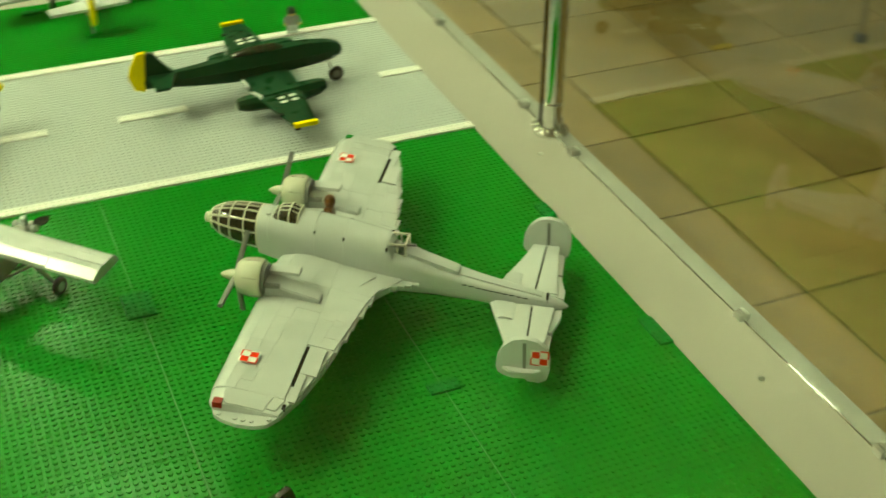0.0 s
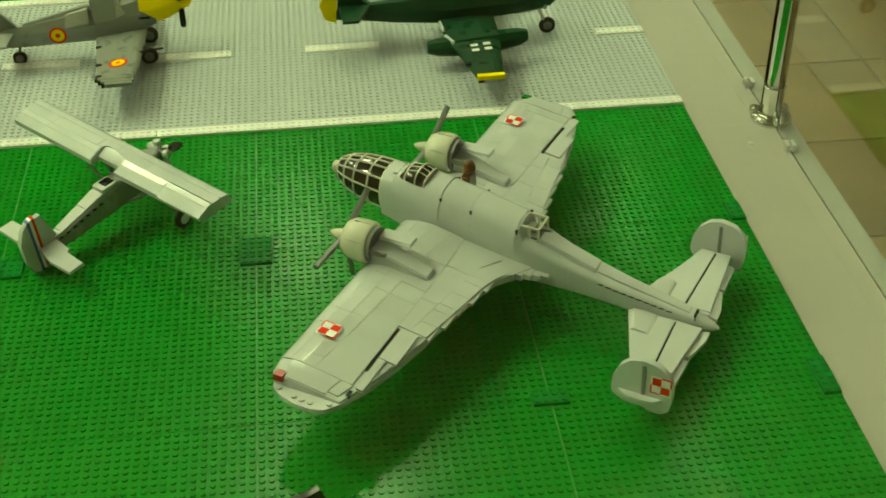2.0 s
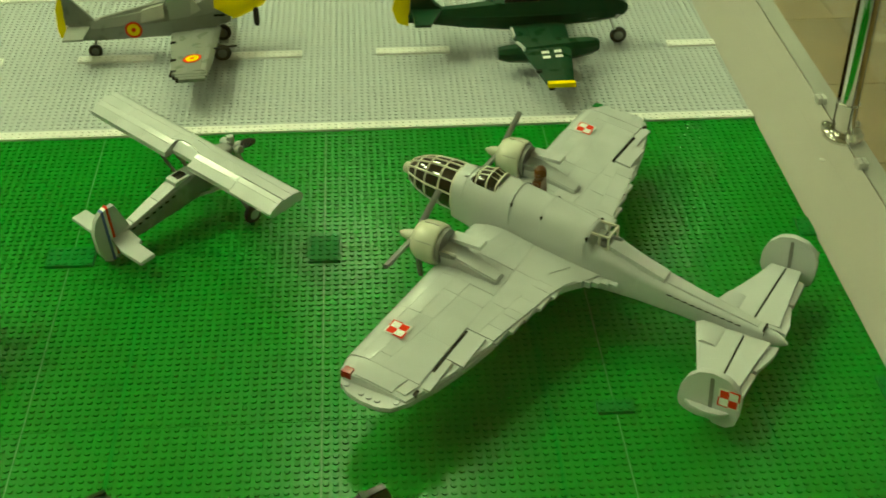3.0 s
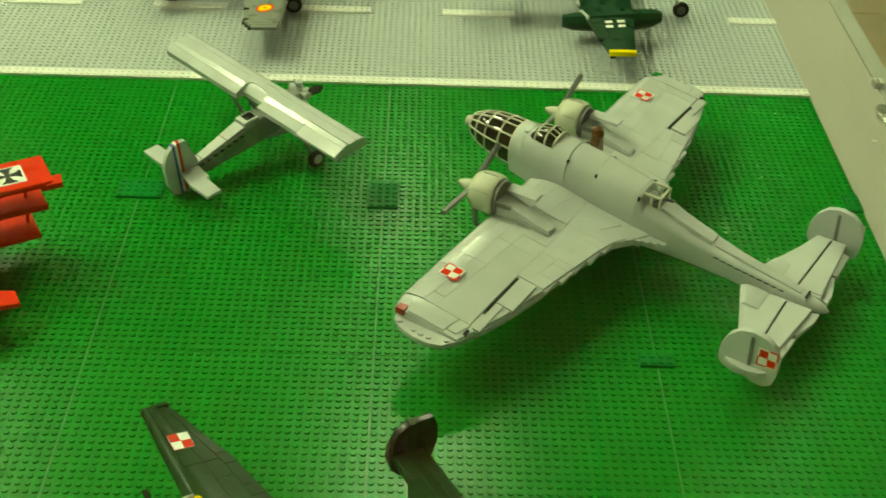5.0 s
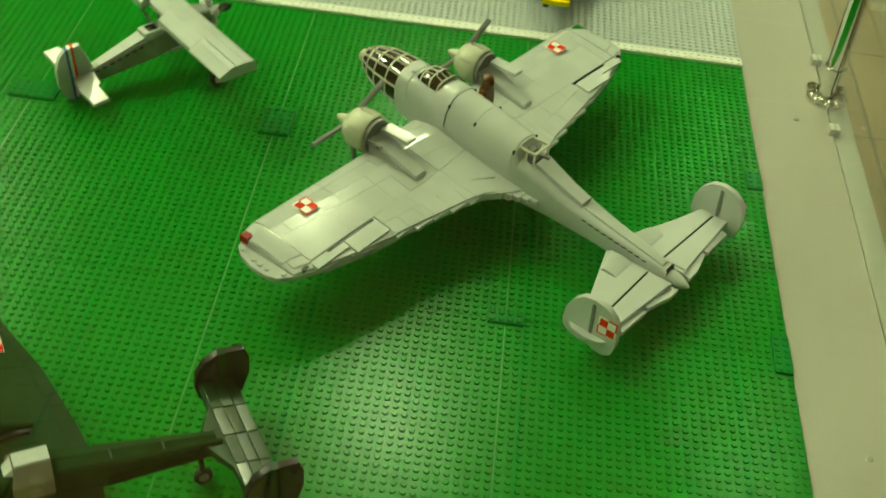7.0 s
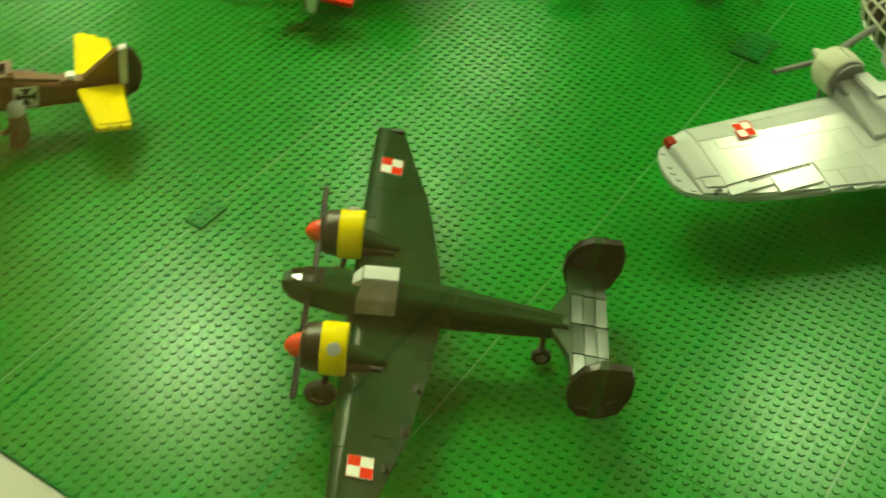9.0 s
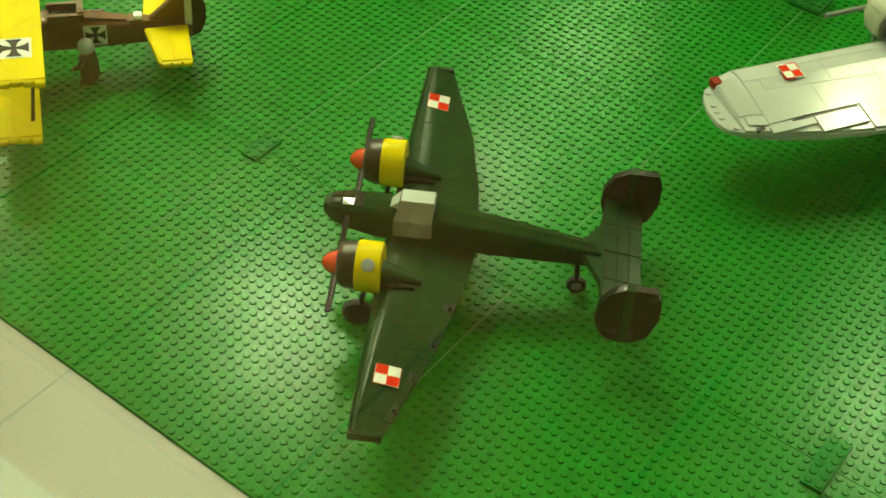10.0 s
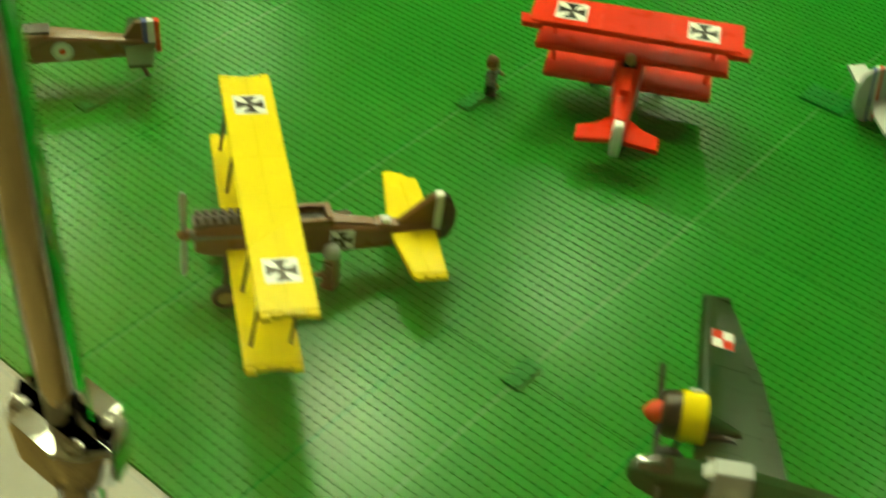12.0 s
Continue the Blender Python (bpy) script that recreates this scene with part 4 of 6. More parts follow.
    rings(bm, [[(x0, -0.0172, 0.0530), (x0, -0.0162, 0.0665), (x1, -0.0066, 0.0768), (x1, 0.0066, 0.0768), (x0, 0.0162, 0.0665), (x0, 0.0172, 0.0530)] for x0, x1 in ((0.0085, 0.0045), (-0.0195, -0.0200))])
    bmesh.ops.bevel(bm, geom=bm.edges[:], offset=0.0006, segments=2, affect="EDGES")
    can = part("canopy", bm, CANOPY_GREY, p, "warm grey boxy canopy", smooth=True)
    part("canopy_roof", box(bm_new(), -0.0198, 0.0045, -0.0064, 0.0064, 0.0766, 0.0782, edge=0.0004), LIGHT_GREY, can, smooth=True)
    part("windscreen", hexa_part((0.0055, 0.0140), 0.0062, 0.0670, 0.0765), LIGHT_GREY, can, smooth=True)
    lead = [(0.012, 0.014), (0.10, 0.013), (0.15, 0.012), (0.193, 0.010)]
    trail = [(0.012, -0.052), (0.05, -0.048), (0.115, -0.036), (0.155, -0.023), (0.193, -0.012)]
    st = [(-0.128, 0.007), (-0.143, 0.030), (-0.143, 0.058), (-0.1720, 0.058)]
    stab = part("tailplane", flat(st + [(x, -y) for x, y in reversed(st)], 0.0390, 0.0440, 0.0010), OLIVE, p, smooth=True)
    pivot = Vector((-0.1500, 0, 0.0430))
    stab.matrix_basis = Matrix.Translation(pivot) @ Matrix.Rotation(radians(-8.4), 4, "Y") @ Matrix.Translation(-pivot)
    for s in (1, -1):
        base = [(0.0, 0.040), (0.056, 0.041), (0.193, 0.0460)]
        w = Wing(lead, trail, base, 0.0095, s)
        core = w.core("wing", p, OLIVE, (0.010, 0.05, 0.085, 0.115, 0.155, 0.193))
        w.skin(core, OLIVE, ((0.0, 0.20),), 0.018, 0.193, rnd, step=0.045)
        w.skin(core, OLIVE, ((0.20, 0.52), (0.52, 0.80)), 0.018, 0.193, rnd, step=0.040)
        w.skin(core, OLIVE, ((0.80, 1.0),), 0.020, 0.180, rnd, step=0.026)
        for y in (0.073, 0.110, 0.141, 0.169) if s > 0 else ():
            q = w.top(y, 0.97)
            bm = bm_new()
            box(bm, q.x - 0.001, q.x + 0.006, q.y - 0.0040, q.y + 0.0040, q.z - 0.001, q.z + 0.0010, edge=0.0003)
            part("hinge_clip", bm, RUBBER, core, "small black hinge clip")
            bm = bm_new()
            tube(bm, (q.x + 0.0015, q.y - 0.003, q.z + 0.0022), (q.x + 0.0015, q.y + 0.003, q.z + 0.0022), 0.0013, n=8)
            part("hinge_pin", bm, OLIVE, core)
        q = w.top(0.145, 0.52 if s > 0 else 0.44)
        fall = w.top(0.145, 0.25) - w.top(0.145, 0.5)
        checker(core, pose(q.x, q.y, q.z + 0.0008, 3.0 * s, -math.degrees(math.atan2(fall.z, fall.x)), 0), 0.0172, margin=0.03)
        part("tip_cap", box(bm_new(), line(trail, 0.193) + 0.0, line(lead, 0.193), s * 0.1905 if s > 0 else s * 0.1945, s * 0.1945 if s > 0 else s * 0.1905, 0.044, 0.0505, edge=0.0008), OLIVE, core, smooth=True)
        ey, ez = s * 0.056, 0.0590
        bm = bm_new()
        turned(bm, (0.0095, ey, ez), (1, 0, 0), [(0, 0.0174), (0.001, 0.0181), (0.0165, 0.0181), (0.0175, 0.0175)], n=24)
        part("cowl_band", bm, YELLOW, p, "bright yellow cowl band", smooth=True)
        bm = bm_new()
        turned(bm, (0.0270, ey, ez), (1, 0, 0), [(0, 0.0170), (0.008, 0.0165), (0.0120, 0.0146), (0.0135, 0.0110), (0.0120, 0.0095)], n=24)
        part("cowl_front", bm, DARK_BROWN, p, "dark brown round cowl front", smooth=True)
        bm = bm_new()
        turned(bm, (0.0175, ey + s * 0.0174 * math.sin(0.75), ez + 0.0174 * math.cos(0.75)), (0, s * math.sin(0.75), math.cos(0.75)), [(0, 0.0046), (0.0022, 0.0046), (0.0028, 0.0040)], n=14)
        part("cowl_stud", bm, LIGHT_GREY, p, "round light grey stud on the cowl", smooth=True)
        bm = bm_new()
        rings(bm, [oval_section(x, z, hw, hh, 3.0, 16) for x, z, hw, hh in ((0.013, ez - 0.004, 0.0085, 0.0095), (-0.004, 0.0500, 0.0060, 0.0070), (-0.018, 0.0480, 0.0022, 0.0030))])
        for v in bm.verts:
            v.co.y += ey
        nac = part("nacelle", bm, OLIVE, p, smooth=True)
        bm = bm_new()
        hexa(bm, [(0.011, ey + 0.006, 0.048), (0.011, ey + 0.0125, 0.048), (-0.014, ey + 0.009, 0.048), (-0.014, ey + 0.005, 0.048)], [(0.011, ey + 0.006, 0.0555), (0.011, ey + 0.0115, 0.0535), (-0.014, ey + 0.008, 0.0505), (-0.014, ey + 0.0055, 0.0505)])
        part("exhaust_wedge", bm, BLACK, nac, "glossy black exhaust wedge")
        propeller(p, 0.0400, ey, ez, 0.040, 2, 78, BLACK, 0.0042, ORANGE, (0.0120, 0.0090), 0.0014, True)
        strut(p, (0.022, ey, 0.038), (0.026, ey, 0.012), 0.0022, BLACK, "undercarriage_leg")
        wheel(p, 0.027, ey, 0.0115, 0.0115, 0.007, hub=BLACK)
        # Tail.
        for a, b in ((-0.1440, -0.1530), (-0.1533, -0.1620), (-0.1623, -0.1712)):
            for k in range(2):
                y0, y1 = 0.0005 + 0.0285 * k, 0.0285 + 0.0285 * k
                tile = part("tailplane_tile", flat([(a, y0 * s), (a, y1 * s), (b, y1 * s), (b, y0 * s)], 0.0438, 0.0452, 0.0003), TAIL_GREEN, stab, smooth=True)
                mid = Vector(((a + b) / 2, (y0 + y1) / 2 * s, 0.0445))
                tile.matrix_basis = Matrix.Translation(mid) @ Euler((radians(rnd.uniform(-0.8, 0.8)), radians(rnd.uniform(-0.8, 0.8)), 0)).to_matrix().to_4x4() @ Matrix.Translation(-mid)
        fo = [(-0.1400, 0.040), (-0.1410, 0.053), (-0.1480, 0.0655), (-0.1590, 0.0715), (-0.1800, 0.0705), (-0.1840, 0.0600), (-0.1840, 0.0440), (-0.1780, 0.0260), (-0.1660, 0.0190), (-0.1500, 0.0205), (-0.1430, 0.0290)]
        fin = part("fin", upright(fo, s * 0.0575, s * 0.0640, 0.0010), BLACK, p, "glossy black-green tail fin", smooth=True)
        part("fin_band", upright([(-0.1580, 0.0200), (-0.1640, 0.0200), (-0.1645, 0.0715), (-0.1590, 0.0718)], s * 0.0566, s * 0.0648, 0.0004), OLIVE, fin, "dull green band across the fin")
    wheel(p, -0.128, 0, 0.0075, 0.0075, 0.005, "tail_wheel")
    strut(p, (-0.128, 0, 0.008), (-0.126, 0, 0.036), 0.0022, BLACK, "tail_leg")
    return p


def hexa_part(xs, hw, z0, z1):
    """A wedge that falls towards the nose."""
    bm = bm_new()
    a, b = xs
    hexa(bm, [(a, -hw, z0 - 0.004), (b, -hw * 0.7, z0 - 0.004), (b, hw * 0.7, z0 - 0.004), (a, hw, z0 - 0.004)], [(a, -hw, z1), (b, -hw * 0.7, z0 + 0.001), (b, hw * 0.7, z0 + 0.001), (a, hw, z1)])
    return bm


# ---------------------------------------------------------------- small grey high-wing aeroplane
def build_high_wing():
    rnd = random.Random(7)
    p = thing("model_high_wing_plane", pose(-0.6393, -0.1771, -0.0012, 0, -5.8, 43.6), "small light grey high-wing toy brick aeroplane with striped rudder", "model aeroplane")
    secs = [(0.046, 0.053, 0.0085, 0.0100), (0.034, 0.051, 0.0120, 0.0150), (0.006, 0.048, 0.0125, 0.0160), (-0.03, 0.044, 0.0120, 0.0140), (-0.08, 0.036, 0.0088, 0.0090), (-0.112, 0.032, 0.0055, 0.0055)]
    part("fuselage", fuselage(secs, 5.0, n=20), SIDE_GREY, p, "mid grey flat-sided fuselage", smooth=True)
    for x0, x1 in ((-0.034, -0.056), (-0.057, -0.088), (-0.089, -0.108)):
        z0, z1 = sum(at_x(secs, x0)[::2]), sum(at_x(secs, x1)[::2])
        bm = bm_new()
        w0, w1 = at_x(secs, x0)[1] * 0.70, at_x(secs, x1)[1] * 0.70
        hexa(bm, [(x0, -w0, z0 - 0.003), (x0, w0, z0 - 0.003), (x1, w1, z1 - 0.003), (x1, -w1, z1 - 0.003)], [(x0, -w0, z0 + 0.0012), (x0, w0, z0 + 0.0012), (x1, w1, z1 + 0.0012), (x1, -w1, z1 + 0.0012)])
        part("back_tile", bm, SATIN_GREY, p)
    part("cockpit_rim", box(bm_new(), -0.033, -0.014, -0.0085, 0.0085, 0.055, 0.0620, edge=0.0012), LIGHT_GREY, p, smooth=True)
    part("cockpit", box(bm_new(), -0.027, -0.0155, -0.0055, 0.0055, 0.0615, 0.0626), BLACK, p, "dark open cockpit")
    for x in (0.014, -0.006):
        for s in (-1, 1):
            strut(p, (x, 0.009 * s, 0.058), (x, 0.010 * s, 0.0782), 0.0020, MID_GREY, "cabane_strut")
    for s in (1, -1):
        lead = [(0.0, 0.0195), (0.148, 0.0195)]
        trail = [(0.0, -0.011), (0.018, -0.011), (0.0185, -0.0205), (0.148, -0.0205)]
        w = Wing(lead, trail, [(0, 0.0755), (0.148, 0.0760)], 0.0125, s, [(0, 1.0), (0.148, 0.97)], profile=[(0, 0.60), (0.05, 0.82), (0.16, 0.95), (0.35, 1.0), (0.60, 0.985), (0.76, 0.845), (1.0, 0.49), (1.1, 0.34)])
        core = w.core("wing", p, LIGHT_GREY, (0.0, 0.018, 0.0186, 0.08, 0.148))
        w.skin(core, LIGHT_GREY, ((0.0, 0.30), (0.30, 0.60)), 0.0, 0.148, rnd, step=0.05)
        if s > 0:
            for y0, y1 in ((0.019, 0.062), (0.062, 0.104), (0.104, 0.148)):
                w.panel(core, "tile", LIGHT_GREY, y0, y1, 0.60, 0.76)
                w.panel(core, "tile", LIGHT_GREY, y0, y1, 0.76, 1.0)
        else:
            w.panel(core, "tile", LIGHT_GREY, 0.019, 0.085, 0.60, 0.76)
            w.panel(core, "tile", LIGHT_GREY, 0.019, 0.085, 0.76, 1.0)
            w.panel(core, "slot", BLACK, 0.087, 0.148, 0.57, 0.60, lift=0.0004, label="dark hinge slot")
            flap = w.panel(core, "aileron", LIGHT_GREY, 0.087, 0.148, 0.605, 0.76, lift=0.0012)
            w.panel(flap, "aileron_tile", LIGHT_GREY, 0.087, 0.148, 0.76, 1.06, lift=0.0012)
        bm = bm_new()
        for k in range(7):
            x = -0.040 - 0.0085 * k
            zc, hw, hh = at_x(secs, x)
            box(bm, x - 0.0022, x + 0.0022, min(s * (hw - 0.0010), s * (hw + 0.0004)), max(s * (hw - 0.0010), s * (hw + 0.0004)), zc + hh * 0.55, zc + hh * 0.55 + 0.0016)
        part("side_slots", bm, BLACK, p, "row of small dark slots")
        strut(p, (0.006, 0.012 * s, 0.034), (0.008, 0.075 * s, 0.0775), 0.0017, MID_GREY, "wing_strut")
        strut(p, (-0.008, 0.012 * s, 0.034), (-0.007, 0.075 * s, 0.0775), 0.0017, MID_GREY, "wing_strut")
        strut(p, (0.024, 0.010 * s, 0.038), (0.023, 0.049 * s, 0.011), 0.0020, MID_GREY, "undercarriage_leg")
        wheel(p, 0.023, 0.053 * s, 0.0095, 0.0105, 0.006, hub=LIGHT_GREY)
        st = [(-0.095, 0.004 * s), (-0.098, 0.030 * s), (-0.1035, 0.0305 * s), (-0.1032, 0.058 * s), (-0.1208, 0.058 * s), (-0.1215, 0.028 * s), (-0.116, 0.004 * s)]
        part("tailplane", flat(st, 0.0360, 0.0404, 0.0008), LIGHT_GREY, p, smooth=True)
    part("fin", upright([(-0.090, 0.036), (-0.110, 0.034), (-0.110, 0.0745), (-0.103, 0.0745), (-0.098, 0.060)], -0.003, 0.003, 0.0006), LIGHT_GREY, p, smooth=True)
    for x0, x1, z0, z1, mat, nm in ((-0.1102, -0.1130, 0.0175, 0.0765, RED, "red rudder stripe"), (-0.1132, -0.1160, 0.0150, 0.0760, WHITE, "white rudder stripe"), (-0.1162, -0.1190, 0.0125, 0.0750, BLUE, "blue rudder stripe")):
        part("rudder_stripe", upright([(x0, z0), (x1, z0 + 0.001), (x1, z1 - 0.0015), (x0, z1)], -0.0032, 0.0032, 0.0004), mat, p, nm)
    part("rudder", upright([(-0.1192, 0.0130), (-0.1192, 0.0735), (-0.127, 0.0670), (-0.1325, 0.053), (-0.1325, 0.032), (-0.128, 0.0180)], -0.0030, 0.0030, 0.0008), LIGHT_GREY, p, smooth=True)
    strut(p, (-0.106, 0, 0.030), (-0.112, 0, 0.0125), 0.0025, MID_GREY, "tail_skid")
    # Bare radial engine.
    for k in range(5):
        a = 2 * math.pi * k / 5 + 0.3
        bm = bm_new()
        turned(bm, (0.0495, 0.004 * math.cos(a), 0.0555 + 0.004 * math.sin(a)), (0, math.cos(a), math.sin(a)), [(0, 0.0035), (0.005, 0.0035), (0.0055, 0.0044), (0.0065, 0.0044), (0.007, 0.0034), (0.0085, 0.0044), (0.0095, 0.0042), (0.012, 0.0042), (0.013, 0.003)], n=12)
        part("engine_cylinder", bm, LIGHT_GREY, p, smooth=True)
    bm = bm_new()
    turned(bm, (0.0420, 0, 0.0555), (1, 0, 0), [(0, 0.007), (0.010, 0.0065), (0.012, 0.0045), (0.016, 0.004)], n=16)
    part("crankcase", bm, LIGHT_GREY, p, smooth=True)
    propeller(p, 0.0585, 0, 0.0555, 0.030, 2, 62, BLACK, 0.0115, LIGHT_GREY, (0.005, 0.0045))
    return p


# ---------------------------------------------------------------- yellow and brown biplane
def build_yellow_biplane():
    p = thing("model_biplane", pose(-0.9908, -0.8243, -0.0018, 0, -3.5, 232.5), "brown toy brick biplane with yellow wings and black crosses", "model aeroplane")
    secs = [(0.058, 0.050, 0.0085, 0.0120), (0.045, 0.050, 0.0120, 0.0150), (0.01, 0.049, 0.0125, 0.0165), (-0.04, 0.047, 0.0120, 0.0150), (-0.09, 0.043, 0.0085, 0.0105), (-0.141, 0.040, 0.0045, 0.0070)]
    part("fuselage", fuselage(secs, 5.0, n=20), BROWN, p, smooth=True)
    for x0, x1 in ((-0.050, -0.085), (-0.087, -0.118)):
        t0, t1 = sum(at_x(secs, x0)[::2]), sum(at_x(secs, x1)[::2])
        bm = bm_new()
        hexa(bm, [(x0, -0.006, t0 - 0.003), (x0, 0.006, t0 - 0.003), (x1, 0.004, t1 - 0.003), (x1, -0.004, t1 - 0.003)], [(x0, -0.006, t0 + 0.0022), (x0, 0.006, t0 + 0.0022), (x1, 0.004, t1 + 0.0022), (x1, -0.004, t1 + 0.0022)])
        part("back_tile", bm, BROWN, p)
    bm = bm_new()
    for y in (-0.0095, 0.0095):
        box(bm, -0.050, -0.020, y - 0.0020, y + 0.0020, 0.062, 0.0685, edge=0.0006)
    box(bm, -0.050, -0.045, -0.0095, 0.0095, 0.062, 0.0705, edge=0.0006)
    part("cockpit_rim", bm, BROWN, p)
    part("cockpit", box(bm_new(), -0.0445, -0.021, -0.0072, 0.0072, 0.0615, 0.0632), BLACK, p, "dark open cockpit")
    # Bare engine block with a row of cylinders.
    part("engine_block", box(bm_new(), 0.020, 0.060, -0.0075, 0.0075, 0.062, 0.0665, edge=0.0008), DARK_BROWN, p, "dark brown engine block", smooth=True)
    for k in range(6):
        for y in (-0.0036, 0.0036):
            bm = bm_new()
            turned(bm, (0.0235 + 0.0064 * k, y, 0.0660), (0, 0, 1), [(0, 0.0022), (0.0035, 0.0022), (0.004, 0.0028), (0.0060, 0.0028), (0.0066, 0.0018)], n=10)
            part("engine_cylinder", bm, BLACK, p, smooth=True)
    part("engine_rail", box(bm_new(), 0.022, 0.058, 0.0105, 0.0130, 0.0560, 0.0585), MID_GREY, p)
    bm = bm_new()
    turned(bm, (0.057, 0, 0.052), (1, 0, 0), [(0, 0.0045), (0.008, 0.004)], n=12)
    part("propeller_shaft", bm, MID_GREY, p)
    propeller(p, 0.0655, 0, 0.052, 0.038, 2, 8, LIGHT_GREY, 0.0060, BROWN, (0.006, 0.0052))
    for nm, z, half, x0, x1 in (("upper_wing", 0.0960, 0.144, 0.026, -0.0165), ("lower_wing", 0.0380, 0.139, 0.034, -0.0085)):
        w0 = part(nm, box(bm_new(), x1, x0, -half, half, z, z + 0.0046, edge=0.0007), YELLOW, p, "flat yellow wing of studless tiles", smooth=True)
        ys = [-half + 0.0015, -0.096, -0.032, 0.032, 0.096, half - 0.0015]
        for a, b in zip(ys, ys[1:]):
            for u, v in ((x1, (x0 + x1) / 2), ((x0 + x1) / 2, x0)):
                part("tile", box(bm_new(), u + 0.00008, v - 0.00008, a + 0.00008, b - 0.00008, z + 0.0044, z + 0.0056, edge=0.0002), YELLOW, w0)
        for s in (-1, 1):
            for k in range(5):
                x = x1 + 0.004 + 0.0085 * k
                bm = bm_new()
                out = half + (0.0022, 0.0004, -0.0008, 0.0004, 0.0022)[k]
                tube(bm, (x - 0.0036, s * out, z + 0.0024), (x + 0.0036, s * out, z + 0.0024), 0.0030, n=8)
                part("end_clip", bm, CLIP_YELLOW, w0, smooth=True)
    for s in (-1, 1):
        iron_cross(p, pose(0.0047, s * 0.102, 0.1018), 0.0260)
        for y in (0.060, 0.118):
            for x in (0.021, -0.008):
                strut(p, (x + 0.006, s * y, 0.042), (x, s * y, 0.097), 0.0016, DARK_BROWN, "wing_strut")
        for x in (0.016, -0.008):
            strut(p, (x, s * 0.010, 0.060), (x, s * 0.014, 0.097), 0.0016, DARK_BROWN, "cabane_strut")
        strut(p, (0.034, s * 0.008, 0.036), (0.036, s * 0.026, 0.012), 0.0020, DARK_BROWN, "undercarriage_leg")
        wheel(p, 0.036, s * 0.031, 0.0115, 0.0115, 0.006, hub=SKIN)
        iron_cross(p, pose(-0.058, s * 0.0122, 0.048, -90 * s, 0, 0), 0.0195)
        tip = 0.060 if s > 0 else 0.072
        st = [(-0.098, 0.005 * s), (-0.106, tip * s), (-0.116 if s < 0 else -0.134, tip * s), (-0.134, 0.060 * s), (-0.136, 0.005 * s)]
        if s > 0:
            st.pop(2)
        stab = part("tailplane", flat(st, 0.0430, 0.0480, 0.0008), YELLOW, p, "flat yellow tailplane", smooth=True)
        part("tailplane_tile", flat([(-0.1005, 0.008 * s), (-0.1075, 0.058 * s), (-0.1185, 0.058 * s), (-0.1185, 0.008 * s)], 0.0478, 0.0490, 0.0003), YELLOW, stab)
        part("tailplane_tile", flat([(-0.1192, 0.008 * s), (-0.1192, 0.058 * s), (-0.1325, 0.058 * s), (-0.1345, 0.008 * s)], 0.0478, 0.0490, 0.0003), YELLOW, stab)
        for k in range(3):
            bm = bm_new()
            yy = 0.0605 if s > 0 else (0.0725, 0.0690, 0.0625)[k]
            tube(bm, (-0.108 - 0.009 * k, s * yy, 0.0455), (-0.115 - 0.009 * k, s * yy, 0.0455), 0.0026, n=8)
            part("end_clip", bm, CLIP_YELLOW, stab, smooth=True)
    part("fin", upright([(-0.098, 0.049), (-0.134, 0.049), (-0.134, 0.080), (-0.131, 0.080)], -0.003, 0.003, 0.0006), BROWN, p, "sloping brown tail fin", smooth=True)
    part("rudder_stripe", upright([(-0.1342, 0.046), (-0.1402, 0.046), (-0.1402, 0.0825), (-0.1342, 0.0815)], -0.0036, 0.0036, 0.0006), WHITE, p, "white rudder stripe")
    part("rudder", upright([(-0.1404, 0.034), (-0.1404, 0.0815), (-0.147, 0.077), (-0.1525, 0.064), (-0.1525, 0.050), (-0.148, 0.038)], -0.0036, 0.0036, 0.0008), BLACK, p, "rounded black rudder", smooth=True)
    part("tail_block", box(bm_new(), -0.0975, -0.0905, -0.0035, 0.0035, 0.0540, 0.0590, edge=0.0005), WHITE, p, "small white block")
    strut(p, (-0.128, 0, 0.036), (-0.140, 0, 0.0125), 0.0024, DARK_BROWN, "tail_skid")
    for ob in p.children:
        if ob.name.startswith(("tailplane", "fin", "rudder", "tail_")):
            ob.location.x -= 0.001
    return p


